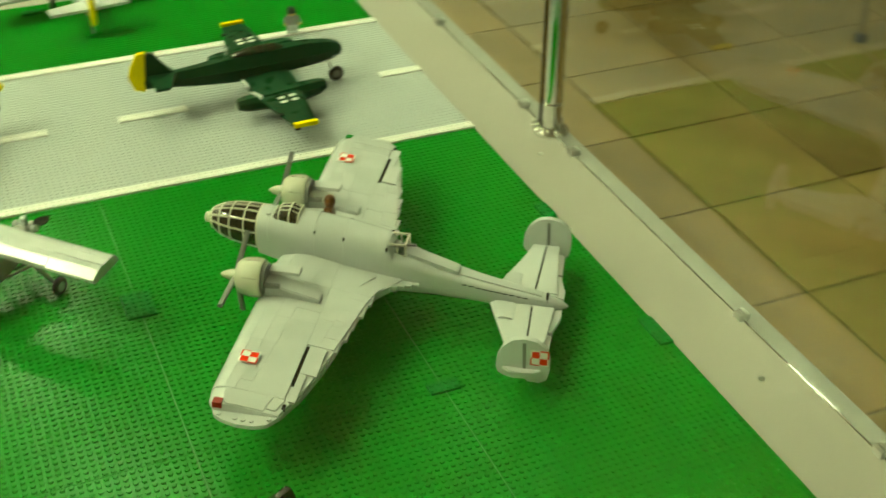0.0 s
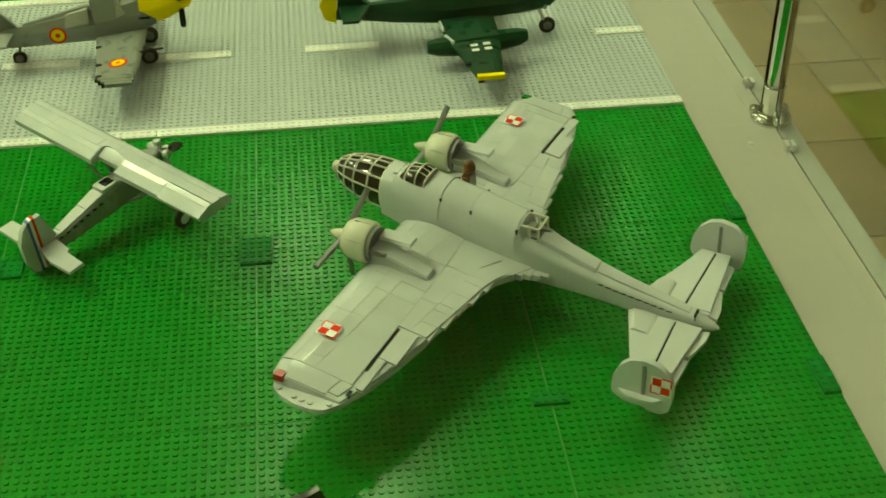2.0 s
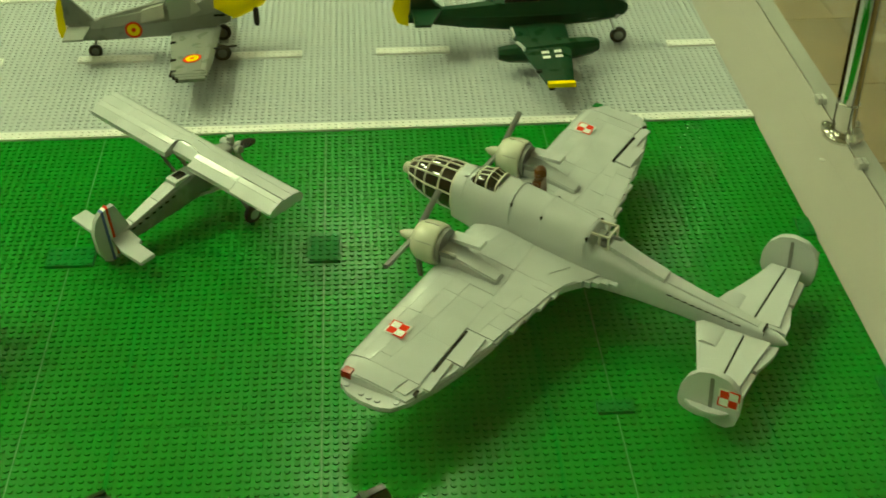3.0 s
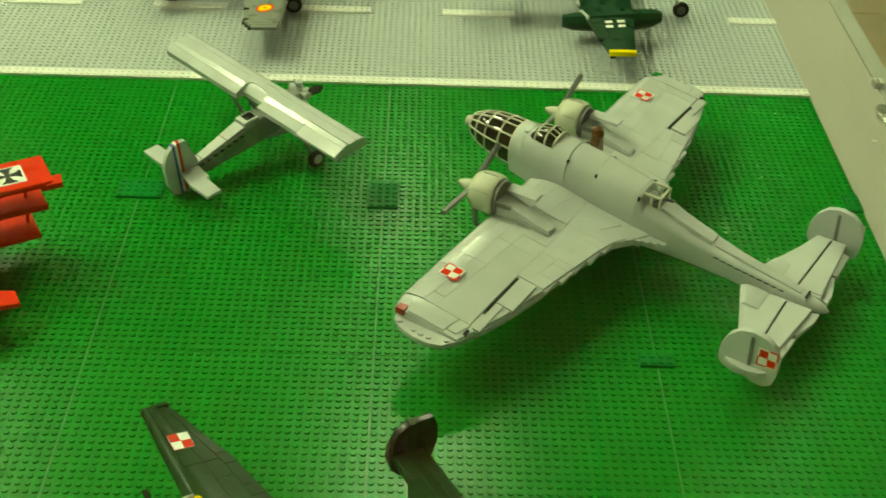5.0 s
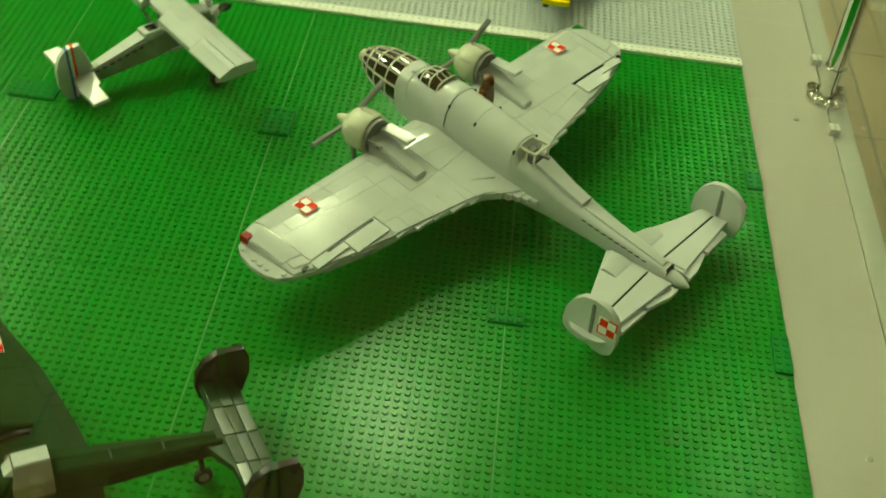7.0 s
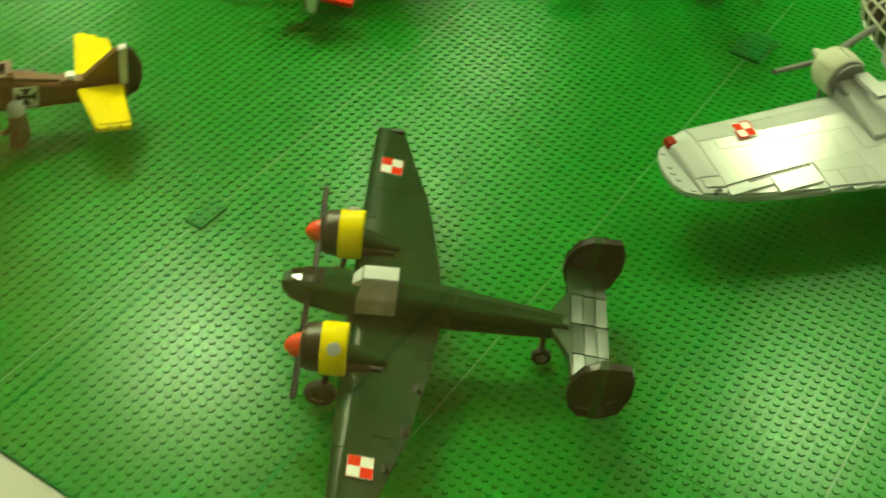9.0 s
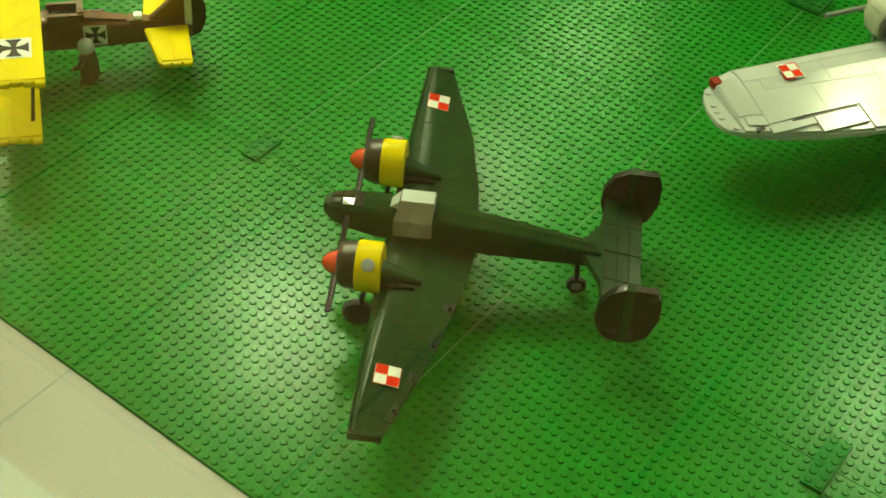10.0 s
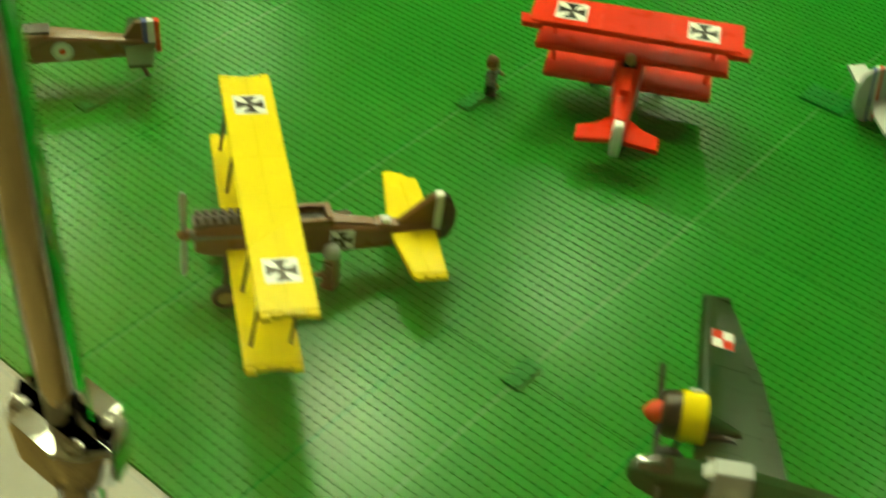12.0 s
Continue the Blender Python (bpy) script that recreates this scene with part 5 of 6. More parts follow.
# ---------------------------------------------------------------- red triplane
def build_triplane():
    p = thing("model_triplane", pose(-0.9137, -0.4117, 0, 0, 0, 118), "bright red toy brick triplane with a white fin and black crosses", "model aeroplane")
    secs = [(0.052, 0.044, 0.0110, 0.0130), (0.030, 0.044, 0.0135, 0.0165), (-0.01, 0.043, 0.0135, 0.0165), (-0.06, 0.038, 0.0095, 0.0110), (-0.098, 0.034, 0.0060, 0.0070)]
    part("fuselage", fuselage(secs, 5.0, n=20), RED, p, smooth=True)
    part("back_tile", box(bm_new(), -0.062, -0.024, -0.0048, 0.0048, 0.0535, 0.0605, edge=0.0006), RED, p, smooth=True)
    part("back_tile", box(bm_new(), -0.092, -0.064, -0.0035, 0.0035, 0.0440, 0.0485, edge=0.0006), RED, p, smooth=True)
    part("cockpit", box(bm_new(), -0.020, 0.012, -0.0068, 0.0068, 0.0580, 0.0612), BLACK, p, "dark open cockpit")
    bm = bm_new()
    turned(bm, (-0.016, 0, 0.0600), (0, 0, 1), [(0, 0.0042), (0.004, 0.0050), (0.008, 0.0046), (0.0105, 0.0022)], n=14)
    part("pilot_cap", bm, SKIN, p, "round tan cap in the cockpit", smooth=True)
    bm = bm_new()
    turned(bm, (0.046, 0, 0.045), (1, 0, 0), [(0, 0.0175), (0.012, 0.0175), (0.016, 0.0145), (0.0165, 0.009)], n=20)
    part("engine_cowl", bm, RED, p, smooth=True)
    propeller(p, 0.0640, 0, 0.045, 0.040, 2, 70, BROWN, 0.008, MID_GREY, (0.006, 0.005))
    for nm, z, half, x0, x1 in (("top_wing", 0.0900, 0.100, 0.0265, -0.0235), ("middle_wing", 0.0590, 0.092, 0.0290, -0.0130), ("bottom_wing", 0.0290, 0.081, 0.0300, -0.0130)):
        w0 = part(nm, box(bm_new(), x1, x0, -half, half, z, z + 0.0046, edge=0.0008), RED, p, "flat red wing of studless tiles", smooth=True)
        for a, b in ((-half + 0.001, -half / 3), (-half / 3, half / 3), (half / 3, half - 0.001)):
            part("tile", box(bm_new(), x1 + 0.0008, x0 - 0.0008, a + 0.0002, b - 0.0002, z + 0.0044, z + 0.0056, edge=0.0003), RED, w0)
    for s in (-1, 1):
        part("tip_piece", flat([(-0.0275, s * 0.086), (-0.0275, s * 0.1060), (-0.012, s * 0.1085), (-0.012, s * 0.1005), (-0.0238, s * 0.0995)], 0.0890, 0.0946, 0.0006), RED, p)
        iron_cross(p, pose(0.0015, s * 0.0625, 0.0958), 0.0300)
        strut(p, (0.010, s * 0.074, 0.031), (0.006, s * 0.078, 0.092), 0.0018, RED, "wing_strut")
        strut(p, (0.018, s * 0.009, 0.056), (0.014, s * 0.014, 0.092), 0.0018, RED, "cabane_strut")
        strut(p, (0.030, s * 0.008, 0.034), (0.032, s * 0.030, 0.012), 0.0020, BLACK, "undercarriage_leg")
        wheel(p, 0.032, s * 0.034, 0.0115, 0.0115, 0.006)
        part("tailplane", flat([(-0.064, 0.005 * s), (-0.084, 0.022 * s), (-0.090, 0.038 * s), (-0.1105, 0.038 * s), (-0.105, 0.006 * s)], 0.0290, 0.0340, 0.0008), RED, p, smooth=True)
        iron_cross(p, pose(-0.046, s * 0.0118, 0.042, -90 * s, 0, 0), 0.0150)
    fo = [(-0.096, 0.020), (-0.093, 0.032), (-0.093, 0.044), (-0.099, 0.0520), (-0.108, 0.0520), (-0.1145, 0.044), (-0.1145, 0.028), (-0.109, 0.018)]
    fin = part("fin", upright(fo, -0.0045, 0.0045, 0.0010), WHITE, p, "thick white rounded fin and rudder", smooth=True)
    for s in (-1, 1):
        iron_cross(fin, pose(-0.104, s * 0.0047, 0.038, -90 * s, 0, 0), 0.0165)
    strut(p, (-0.074, 0, 0.030), (-0.080, 0, 0.002), 0.0024, BLACK, "tail_skid")
    return p


# ---------------------------------------------------------------- grey fighter with yellow nose
def build_grey_fighter():
    rnd = random.Random(11)
    p = thing("model_grey_fighter", pose(-0.6645, 0.204, 0, 0, 0, 3.5), "grey toy brick fighter with a yellow nose on the runway", "model aeroplane")
    hull = [(0.031, 0.046, 0.0645, 0.0800, 0.0140, 0.0080), (0.008, 0.038, 0.0605, 0.0780, 0.0150, 0.0085), (-0.020, 0.033, 0.0560, 0.0690, 0.0150, 0.0090), (-0.050, 0.030, 0.0515, 0.0660, 0.0145, 0.0085),
            (-0.084, 0.0285, 0.0480, 0.0620, 0.0125, 0.0065), (-0.128, 0.0270, 0.0445, 0.0540, 0.0090, 0.0040), (-0.160, 0.0260, 0.0420, 0.0500, 0.0060, 0.0025), (-0.174, 0.0260, 0.0410, 0.0480, 0.0050, 0.0020)]
    part("fuselage", faceted(hull), GREY_OLIVE, p)
    bm = bm_new()
    rings(bm, [[(xb, -hw * 0.85, lo), (xb + 0.001, -hw, lo + 0.004), (xm, -hw, mid), (xt, -hw * 0.98, mid + 0.002), (xt, -0.0085, top), (xt, 0.0085, top), (xt, hw * 0.98, mid + 0.002), (xm, hw, mid), (xb + 0.001, hw, lo + 0.004), (xb, hw * 0.85, lo)]
               for xb, xm, xt, lo, mid, top, hw in ((0.0325, 0.0285, 0.0115, 0.0490, 0.0648, 0.0835, 0.0153), (0.046, 0.045, 0.043, 0.0530, 0.0680, 0.0838, 0.0145), (0.0600, 0.0605, 0.0605, 0.0585, 0.0705, 0.0815, 0.0112))])
    cowl = part("engine_cowl", bm, YELLOW, p, "bright yellow engine cowl")
    for s in (-1, 1):
        part("exhaust", box(bm_new(), 0.010, 0.024, min(s * 0.0145, s * 0.0165), max(s * 0.0145, s * 0.0165), 0.0555, 0.0580, edge=0.0004), BLACK, cowl, "short black exhaust stub")
    propeller(p, 0.0625, 0, 0.0685, 0.034, 3, 172, BLACK, 0.0085, YELLOW, (0.015, 0.0095))
    bm = bm_new()
    rings(bm, [[(x + d, -hw, lo), (x, -hw * 0.72, hi), (x, hw * 0.72, hi), (x + d, hw, lo)] for x, d, hw, lo, hi in ((-0.048, 0.003, 0.0152, 0.0535, 0.0850), (-0.0185, 0.0, 0.0150, 0.0570, 0.0860))])
    c = part("canopy", bm, HOOD_GREY, p, "boxy pale grey canopy block")
    for s in (-1, 1):
        bm = bm_new()
        hexa(bm, [(-0.0180, s * 0.0145, 0.0590), (-0.0060, s * 0.0140, 0.0640), (-0.0060, s * 0.004, 0.0640), (-0.0180, s * 0.004, 0.0590)],
             [(-0.0180, s * 0.0105, 0.0840), (-0.0150, s * 0.0100, 0.0800), (-0.0150, s * 0.004, 0.0800), (-0.0180, s * 0.004, 0.0840)])
        part("windscreen", bm, HIGHLIT_WINDOW, c, "shiny slanted windscreen, its highlight put into the pale colour")
        bm = bm_new()
        hexa(bm, [(-0.0515, s * 0.0146, 0.0560), (-0.0830, s * 0.0128, 0.0500), (-0.0830, s * 0.0040, 0.0500), (-0.0515, s * 0.0040, 0.0560)],
             [(-0.0520, s * 0.0105, 0.0730), (-0.0800, s * 0.0080, 0.0650), (-0.0800, s * 0.0040, 0.0650), (-0.0520, s * 0.0040, 0.0730)])
        part("canopy_window", bm, HIGHLIT_WINDOW, c, "shiny rear window, its highlight put into the pale colour")
    part("spine", hexa_spine(((-0.049, 0.0740), (-0.080, 0.0680), (-0.134, 0.0550)), 0.0030), GREY_OLIVE, c, "narrow grey spine")
    lead = [(0.010, 0.0175), (0.10, 0.0095), (0.150, 0.0030), (0.158, 0.0005)]
    trail = [(0.010, -0.0460), (0.10, -0.0425), (0.139, -0.0410), (0.158, -0.0300)]
    for s in (1, -1):
        w = Wing(lead, trail, [(0, 0.0330), (0.158, 0.0385)], 0.0075, s)
        core = w.core("wing", p, GREY_OLIVE, (0.008, 0.05, 0.10, 0.139, 0.150, 0.158))
        w.skin(core, GREY_OLIVE, ((0.0, 0.22), (0.22, 0.55), (0.55, 1.0)), 0.014, 0.139, rnd, step=0.06)
        for y, x0, x1 in ((0.1425, -0.039, 0.0035), (0.1490, -0.035, 0.0030), (0.1555, -0.031, 0.0010)):
            z = w.top(y, 0.4).z
            part("tip_step", box(bm_new(), x0, x1, min(s * (y - 0.0032), s * (y + 0.0032)), max(s * (y - 0.0032), s * (y + 0.0032)), z - 0.0040, z + 0.0003, edge=0.0004), GREY_OLIVE, core)
            part("tip_notch", box(bm_new(), x0 - 0.0036, x0 - 0.0002, min(s * (y - 0.0022), s * (y + 0.0022)), max(s * (y - 0.0022), s * (y + 0.0022)), z - 0.0042, z - 0.0010), BLACK, core, "dark stud notch")
        for y in (0.048, 0.100, 0.132):
            x, z = line(trail, y), w.top(y, 1).z
            part("hinge_clip", box(bm_new(), x - 0.0004, x + 0.0065, min(s * (y - 0.002), s * (y + 0.002)), max(s * (y - 0.002), s * (y + 0.002)), z - 0.0006, z + 0.0016), BLACK, core, "small black hinge clip")
        q = w.top(0.104, 0.5)
        q.x = -0.016
        fall = w.top(0.104, 0.4) - w.top(0.104, 0.64)
        roundel(core, pose(q.x, q.y, q.z + 0.0006, 2.0 * s, -math.degrees(math.atan2(fall.z, fall.x)), 0), (0.0115, 0.0082, 0.0026), [RED, YELLOW, RED], "red and yellow round marking")
        roundel(p, pose(-0.0925, s * 0.0128, 0.0415, -90 * s, 0, 4.5 * s), (0.0110, 0.0082, 0.0030), [RED, YELLOW, RED], "red and yellow round marking")
        strut(p, (0.008, s * 0.024, 0.037), (0.016, s * 0.028, 0.012), 0.0020, MID_GREY, "undercarriage_leg")
        wheel(p, 0.017, s * 0.030, 0.0112, 0.0112, 0.006)
        part("tailplane", flat([(-0.146, 0.004 * s), (-0.153, 0.043 * s), (-0.178, 0.043 * s), (-0.176, 0.004 * s)], 0.0430, 0.0465, 0.0008), HOOD_GREY, p, smooth=True)
        strut(p, (0.008, s * 0.076, 0.0400), (0.038, s * 0.0735, 0.0415), 0.0013, BLACK, "gun_barrel")
    part("fin", upright([(-0.138, 0.0480), (-0.1775, 0.0480), (-0.1775, 0.0840), (-0.168, 0.0840)], -0.0032, 0.0032, 0.0006), GREY_OLIVE, p, smooth=True)
    part("rudder", upright([(-0.1777, 0.0300), (-0.1777, 0.0860), (-0.183, 0.0830), (-0.1870, 0.0690), (-0.1880, 0.0450), (-0.186, 0.0310)], -0.0036, 0.0036, 0.0008), YELLOW, p, "yellow rudder", smooth=True)
    wheel(p, -0.146, 0, 0.0090, 0.0090, 0.005, "tail_wheel")
    strut(p, (-0.146, 0, 0.010), (-0.142, 0, 0.030), 0.0020, MID_GREY, "tail_leg")
    return p


# ---------------------------------------------------------------- dark green jet on the runway
def build_green_jet():
    rnd = random.Random(13)
    p = thing("model_green_jet", pose(-0.2335, 0.194, 0, 0, 0, 1), "glossy dark green toy brick jet with yellow wing tips", "model aeroplane")
    hull = [(0.1150, 0.0470, 0.0505, 0.0550, 0.0040, 0.0025), (0.1090, 0.0430, 0.0520, 0.0605, 0.0085, 0.0045), (0.095, 0.0400, 0.0520, 0.0650, 0.0120, 0.0065), (0.062, 0.0360, 0.0520, 0.0690, 0.0145, 0.0080), (0.020, 0.0330, 0.0505, 0.0680, 0.0155, 0.0090),
            (-0.045, 0.0300, 0.0490, 0.0650, 0.0150, 0.0085), (-0.097, 0.0330, 0.0480, 0.0595, 0.0110, 0.0060), (-0.150, 0.0390, 0.0490, 0.0560, 0.0070, 0.0035), (-0.172, 0.0400, 0.0480, 0.0540, 0.0050, 0.0025)]
    part("fuselage", faceted(hull), DEEP_GREEN, p)
    for s in (-1, 1):
        for x0, x1 in ((0.055, 0.012), (0.010, -0.030), (-0.032, -0.070), (-0.072, -0.108)):
            bm = bm_new()
            e = []
            for x in (x0, x1):
                r = [float(np.interp(x, [k[0] for k in reversed(hull)], [k[j] for k in reversed(hull)])) for j in range(1, 6)]
                e.append([(x, s * (r[3] + 0.0002), r[1] - 0.0020), (x, s * (r[3] + 0.0011), r[1] - 0.0016), (x, s * (r[3] + 0.0011), r[1] + 0.0004), (x, s * (r[3] + 0.0000), r[1] + 0.0012)])
            rings(bm, e)
            part("side_strip", bm, DEEP_GREEN, p, "narrow glossy ledge tile")
    can = [(0.030, 0.064, 0.0070, 0.0030), (0.018, 0.066, 0.0090, 0.0080), (-0.018, 0.066, 0.0090, 0.0080), (-0.048, 0.0630, 0.0070, 0.0045)]
    c = part("canopy", fuselage(can, 2.6, n=16), SMOKE, p, "shiny dark canopy", smooth=True)
    for x in (0.018, 0.000, -0.018):
        zc, hw, hh = at_x(can, x)
        bm = bm_new()
        rings(bm, [oval_section(x - 0.0009, zc, hw + 0.0006, hh + 0.0006, 2.6), oval_section(x + 0.0009, zc, hw + 0.0006, hh + 0.0006, 2.6)])
        part("canopy_bar", bm, DEEP_GREEN, c, smooth=True)
    lead = [(0.010, 0.031), (0.060, 0.030), (0.172, 0.0175)]
    trail = [(0.010, -0.042), (0.050, -0.041), (0.172, -0.0150)]
    for s in (1, -1):
        w = Wing(lead, trail, [(0, 0.0350), (0.172, 0.0325)], 0.0048, s)
        core = w.core("wing", p, DEEP_GREEN, (0.008, 0.05, 0.06, 0.11, 0.172))
        w.skin(core, DEEP_GREEN, ((0.0, 0.3), (0.3, 0.7), (0.7, 1.0)), 0.014, 0.170, rnd, step=0.06)
        part("tip_tile", box(bm_new(), -0.0155, 0.0180, min(s * 0.1720, s * 0.1795), max(s * 0.1720, s * 0.1795), 0.0325, 0.0385, edge=0.0008), YELLOW, core, "yellow wing tip tile", smooth=True)
        part("tip_peg", box(bm_new(), -0.0140, -0.0070, min(s * 0.1715, s * 0.1790), max(s * 0.1715, s * 0.1790), 0.0290, 0.0330, edge=0.0006), BLACK, core)
        x, z = line(trail, 0.140), w.top(0.140, 1.0).z
        part("hinge_clip", box(bm_new(), x - 0.003, x + 0.0045, min(s * 0.1375, s * 0.1425), max(s * 0.1375, s * 0.1425), z - 0.0005, z + 0.0022, edge=0.0004), BLACK, core, "small black hinge clip")
        u = w.at_x(0.001)(0.102)
        q = w.top(0.102, u)
        fall = w.top(0.102, u - 0.15) - w.top(0.102, u + 0.15)
        bar_cross(core, pose(q.x, q.y, q.z + 0.0009, -1.3 * s, -math.degrees(math.atan2(fall.z, fall.x)), 0), 0.0250)
        for (x0, y0), (x1, y1) in (((-0.0405, 0.026), (-0.0390, 0.050)), ((-0.0385, 0.066), (-0.0310, 0.086))):
            bm = bm_new()
            hexa(bm, [(x0 - 0.0016, s * y0, 0.0350), (x0 + 0.001, s * y0, 0.0350), (x1 + 0.001, s * y1, 0.0350), (x1 - 0.0016, s * y1, 0.0350)], [(x0 - 0.0010, s * y0, 0.0390), (x0 + 0.001, s * y0, 0.0400), (x1 + 0.001, s * y1, 0.0400), (x1 - 0.0010, s * y1, 0.0390)])
            part("flap_strip", bm, LIGHT_GREY, core, "pale grey flap strip")
        bm = bm_new()
        rings(bm, [[(x, s * 0.074 + hw * c, z + hh * k) for c, k in ((-0.6, -1), (0.6, -1), (1, -0.5), (1, 0.35), (0.55, 1), (-0.55, 1), (-1, 0.35), (-1, -0.5))]
                   for x, z, hw, hh in ((-0.063, 0.0270, 0.0070, 0.0065), (-0.050, 0.0265, 0.0105, 0.0095), (-0.020, 0.0270, 0.0120, 0.0110), (0.030, 0.0310, 0.0120, 0.0115), (0.054, 0.0340, 0.0105, 0.0095), (0.0645, 0.0355, 0.0070, 0.0060))])
        pod = part("jet_engine", bm, DEEP_GREEN, p, "long faceted green engine pod")
        bm = bm_new()
        hexa(bm, [(0.026, s * 0.0665, 0.0175), (0.060, s * 0.0690, 0.0275), (0.060, s * 0.0790, 0.0275), (0.026, s * 0.0815, 0.0175)], [(0.026, s * 0.0665, 0.0200), (0.060, s * 0.0690, 0.0300), (0.060, s * 0.0790, 0.0300), (0.026, s * 0.0815, 0.0200)])
        part("under_slope", bm, LIGHT_GREY, pod, "pale grey slope under the intake")
        strut(p, (-0.008, s * 0.026, 0.036), (-0.010, s * 0.030, 0.012), 0.0020, LIGHT_GREY, "undercarriage_leg")
        wheel(p, -0.010, s * 0.032, 0.0105, 0.0105, 0.006)
        part("tailplane", flat([(-0.128, 0.003 * s), (-0.146, 0.050 * s), (-0.166, 0.050 * s), (-0.168, 0.003 * s)], 0.0545, 0.0585, 0.0008), DEEP_GREEN, p, smooth=True)
    part("fin", upright([(-0.120, 0.0540), (-0.1700, 0.0520), (-0.1665, 0.0900), (-0.1560, 0.0900), (-0.1370, 0.0620)], -0.0032, 0.0032, 0.0006), DEEP_GREEN, p, smooth=True)
    part("rudder", upright([(-0.1722, 0.0350), (-0.1668, 0.0930), (-0.1780, 0.0920), (-0.1880, 0.0740), (-0.1925, 0.0580), (-0.186, 0.0400)], -0.0036, 0.0036, 0.0008), YELLOW, p, "yellow rudder", smooth=True)
    strut(p, (0.092, 0, 0.042), (0.103, 0, 0.012), 0.0024, LIGHT_GREY, "nose_leg")
    wheel(p, 0.106, 0, 0.0110, 0.0110, 0.006, "nose_wheel")
    bm = bm_new()
    hexa(bm, [(0.060, -0.0115, 0.0345), (0.103, -0.0085, 0.0395), (0.103, 0.0085, 0.0395), (0.060, 0.0115, 0.0345)], [(0.060, -0.0148, 0.0420), (0.103, -0.0112, 0.0455), (0.103, 0.0112, 0.0455), (0.060, 0.0148, 0.0420)])
    part("belly_plate", bm, LIGHT_GREY, p, "pale grey plate under the nose")
    return p


# ---------------------------------------------------------------- two aeroplanes seen only in part
def build_brown_biplane():
    p = thing("model_brown_biplane", pose(-1.343, -0.786, 0, 0, 0, 231), "brown toy brick aeroplane with blue white red tail stripes", "model aeroplane")
    secs = [(0.08, 0.046, 0.0120, 0.0150), (0.0, 0.045, 0.0130, 0.0160), (-0.04, 0.042, 0.0115, 0.0135), (-0.105, 0.037, 0.0060, 0.0080)]
    part("fuselage", fuselage(secs, 5.0, n=20), BROWN, p, smooth=True)
    part("cockpit", box(bm_new(), -0.020, 0.004, -0.008, 0.008, 0.0600, 0.0625), BLACK, p, "dark open cockpit")
    for s in (-1, 1):
        roundel(p, pose(-0.030, s * 0.0124, 0.043, -90 * s, 0, 0), (0.0105, 0.0075, 0.0032), [LIGHT_GREY, WHITE, RED], "pale round marking with a red centre")
        part("tailplane", flat([(-0.085, 0.004 * s), (-0.090, 0.042 * s), (-0.112, 0.042 * s), (-0.116, 0.004 * s)], 0.0390, 0.0430, 0.0008), OLIVE, p, "olive green tailplane", smooth=True)
        part("lower_wing", box(bm_new(), 0.020, 0.060, min(s * 0.012, s * 0.13), max(s * 0.012, s * 0.13), 0.030, 0.0346, edge=0.0007), OLIVE, p, "flat olive green wing", smooth=True)
        part("upper_wing", box(bm_new(), 0.026, 0.066, min(0, s * 0.13), max(0, s * 0.13), 0.094, 0.0986, edge=0.0007), OLIVE, p, "flat olive green wing", smooth=True)
        for y in (0.012, 0.105):
            strut(p, (0.042, s * y, 0.034), (0.046, s * y, 0.095), 0.0016, DARK_BROWN, "wing_strut")
        strut(p, (0.050, s * 0.008, 0.032), (0.052, s * 0.026, 0.012), 0.0020, DARK_BROWN, "undercarriage_leg")
        wheel(p, 0.052, s * 0.030, 0.0115, 0.0115, 0.006)
    part("fin", upright([(-0.080, 0.040), (-0.104, 0.040), (-0.104, 0.064), (-0.098, 0.064)], -0.003, 0.003, 0.0006), BROWN, p, smooth=True)
    for x0, x1, mat, nm in ((-0.1042, -0.1092, BLUE, "blue rudder stripe"), (-0.1094, -0.1154, WHITE, "white rudder stripe"), (-0.1156, -0.1206, RED, "red rudder stripe")):
        part("rudder_stripe", upright([(x0, 0.030), (x1, 0.032), (x1, 0.064), (x0, 0.066)], -0.0034, 0.0034, 0.0005), mat, p, nm)
    strut(p, (-0.094, 0, 0.033), (-0.106, 0, 0.002), 0.0024, DARK_BROWN, "tail_skid")
    return p


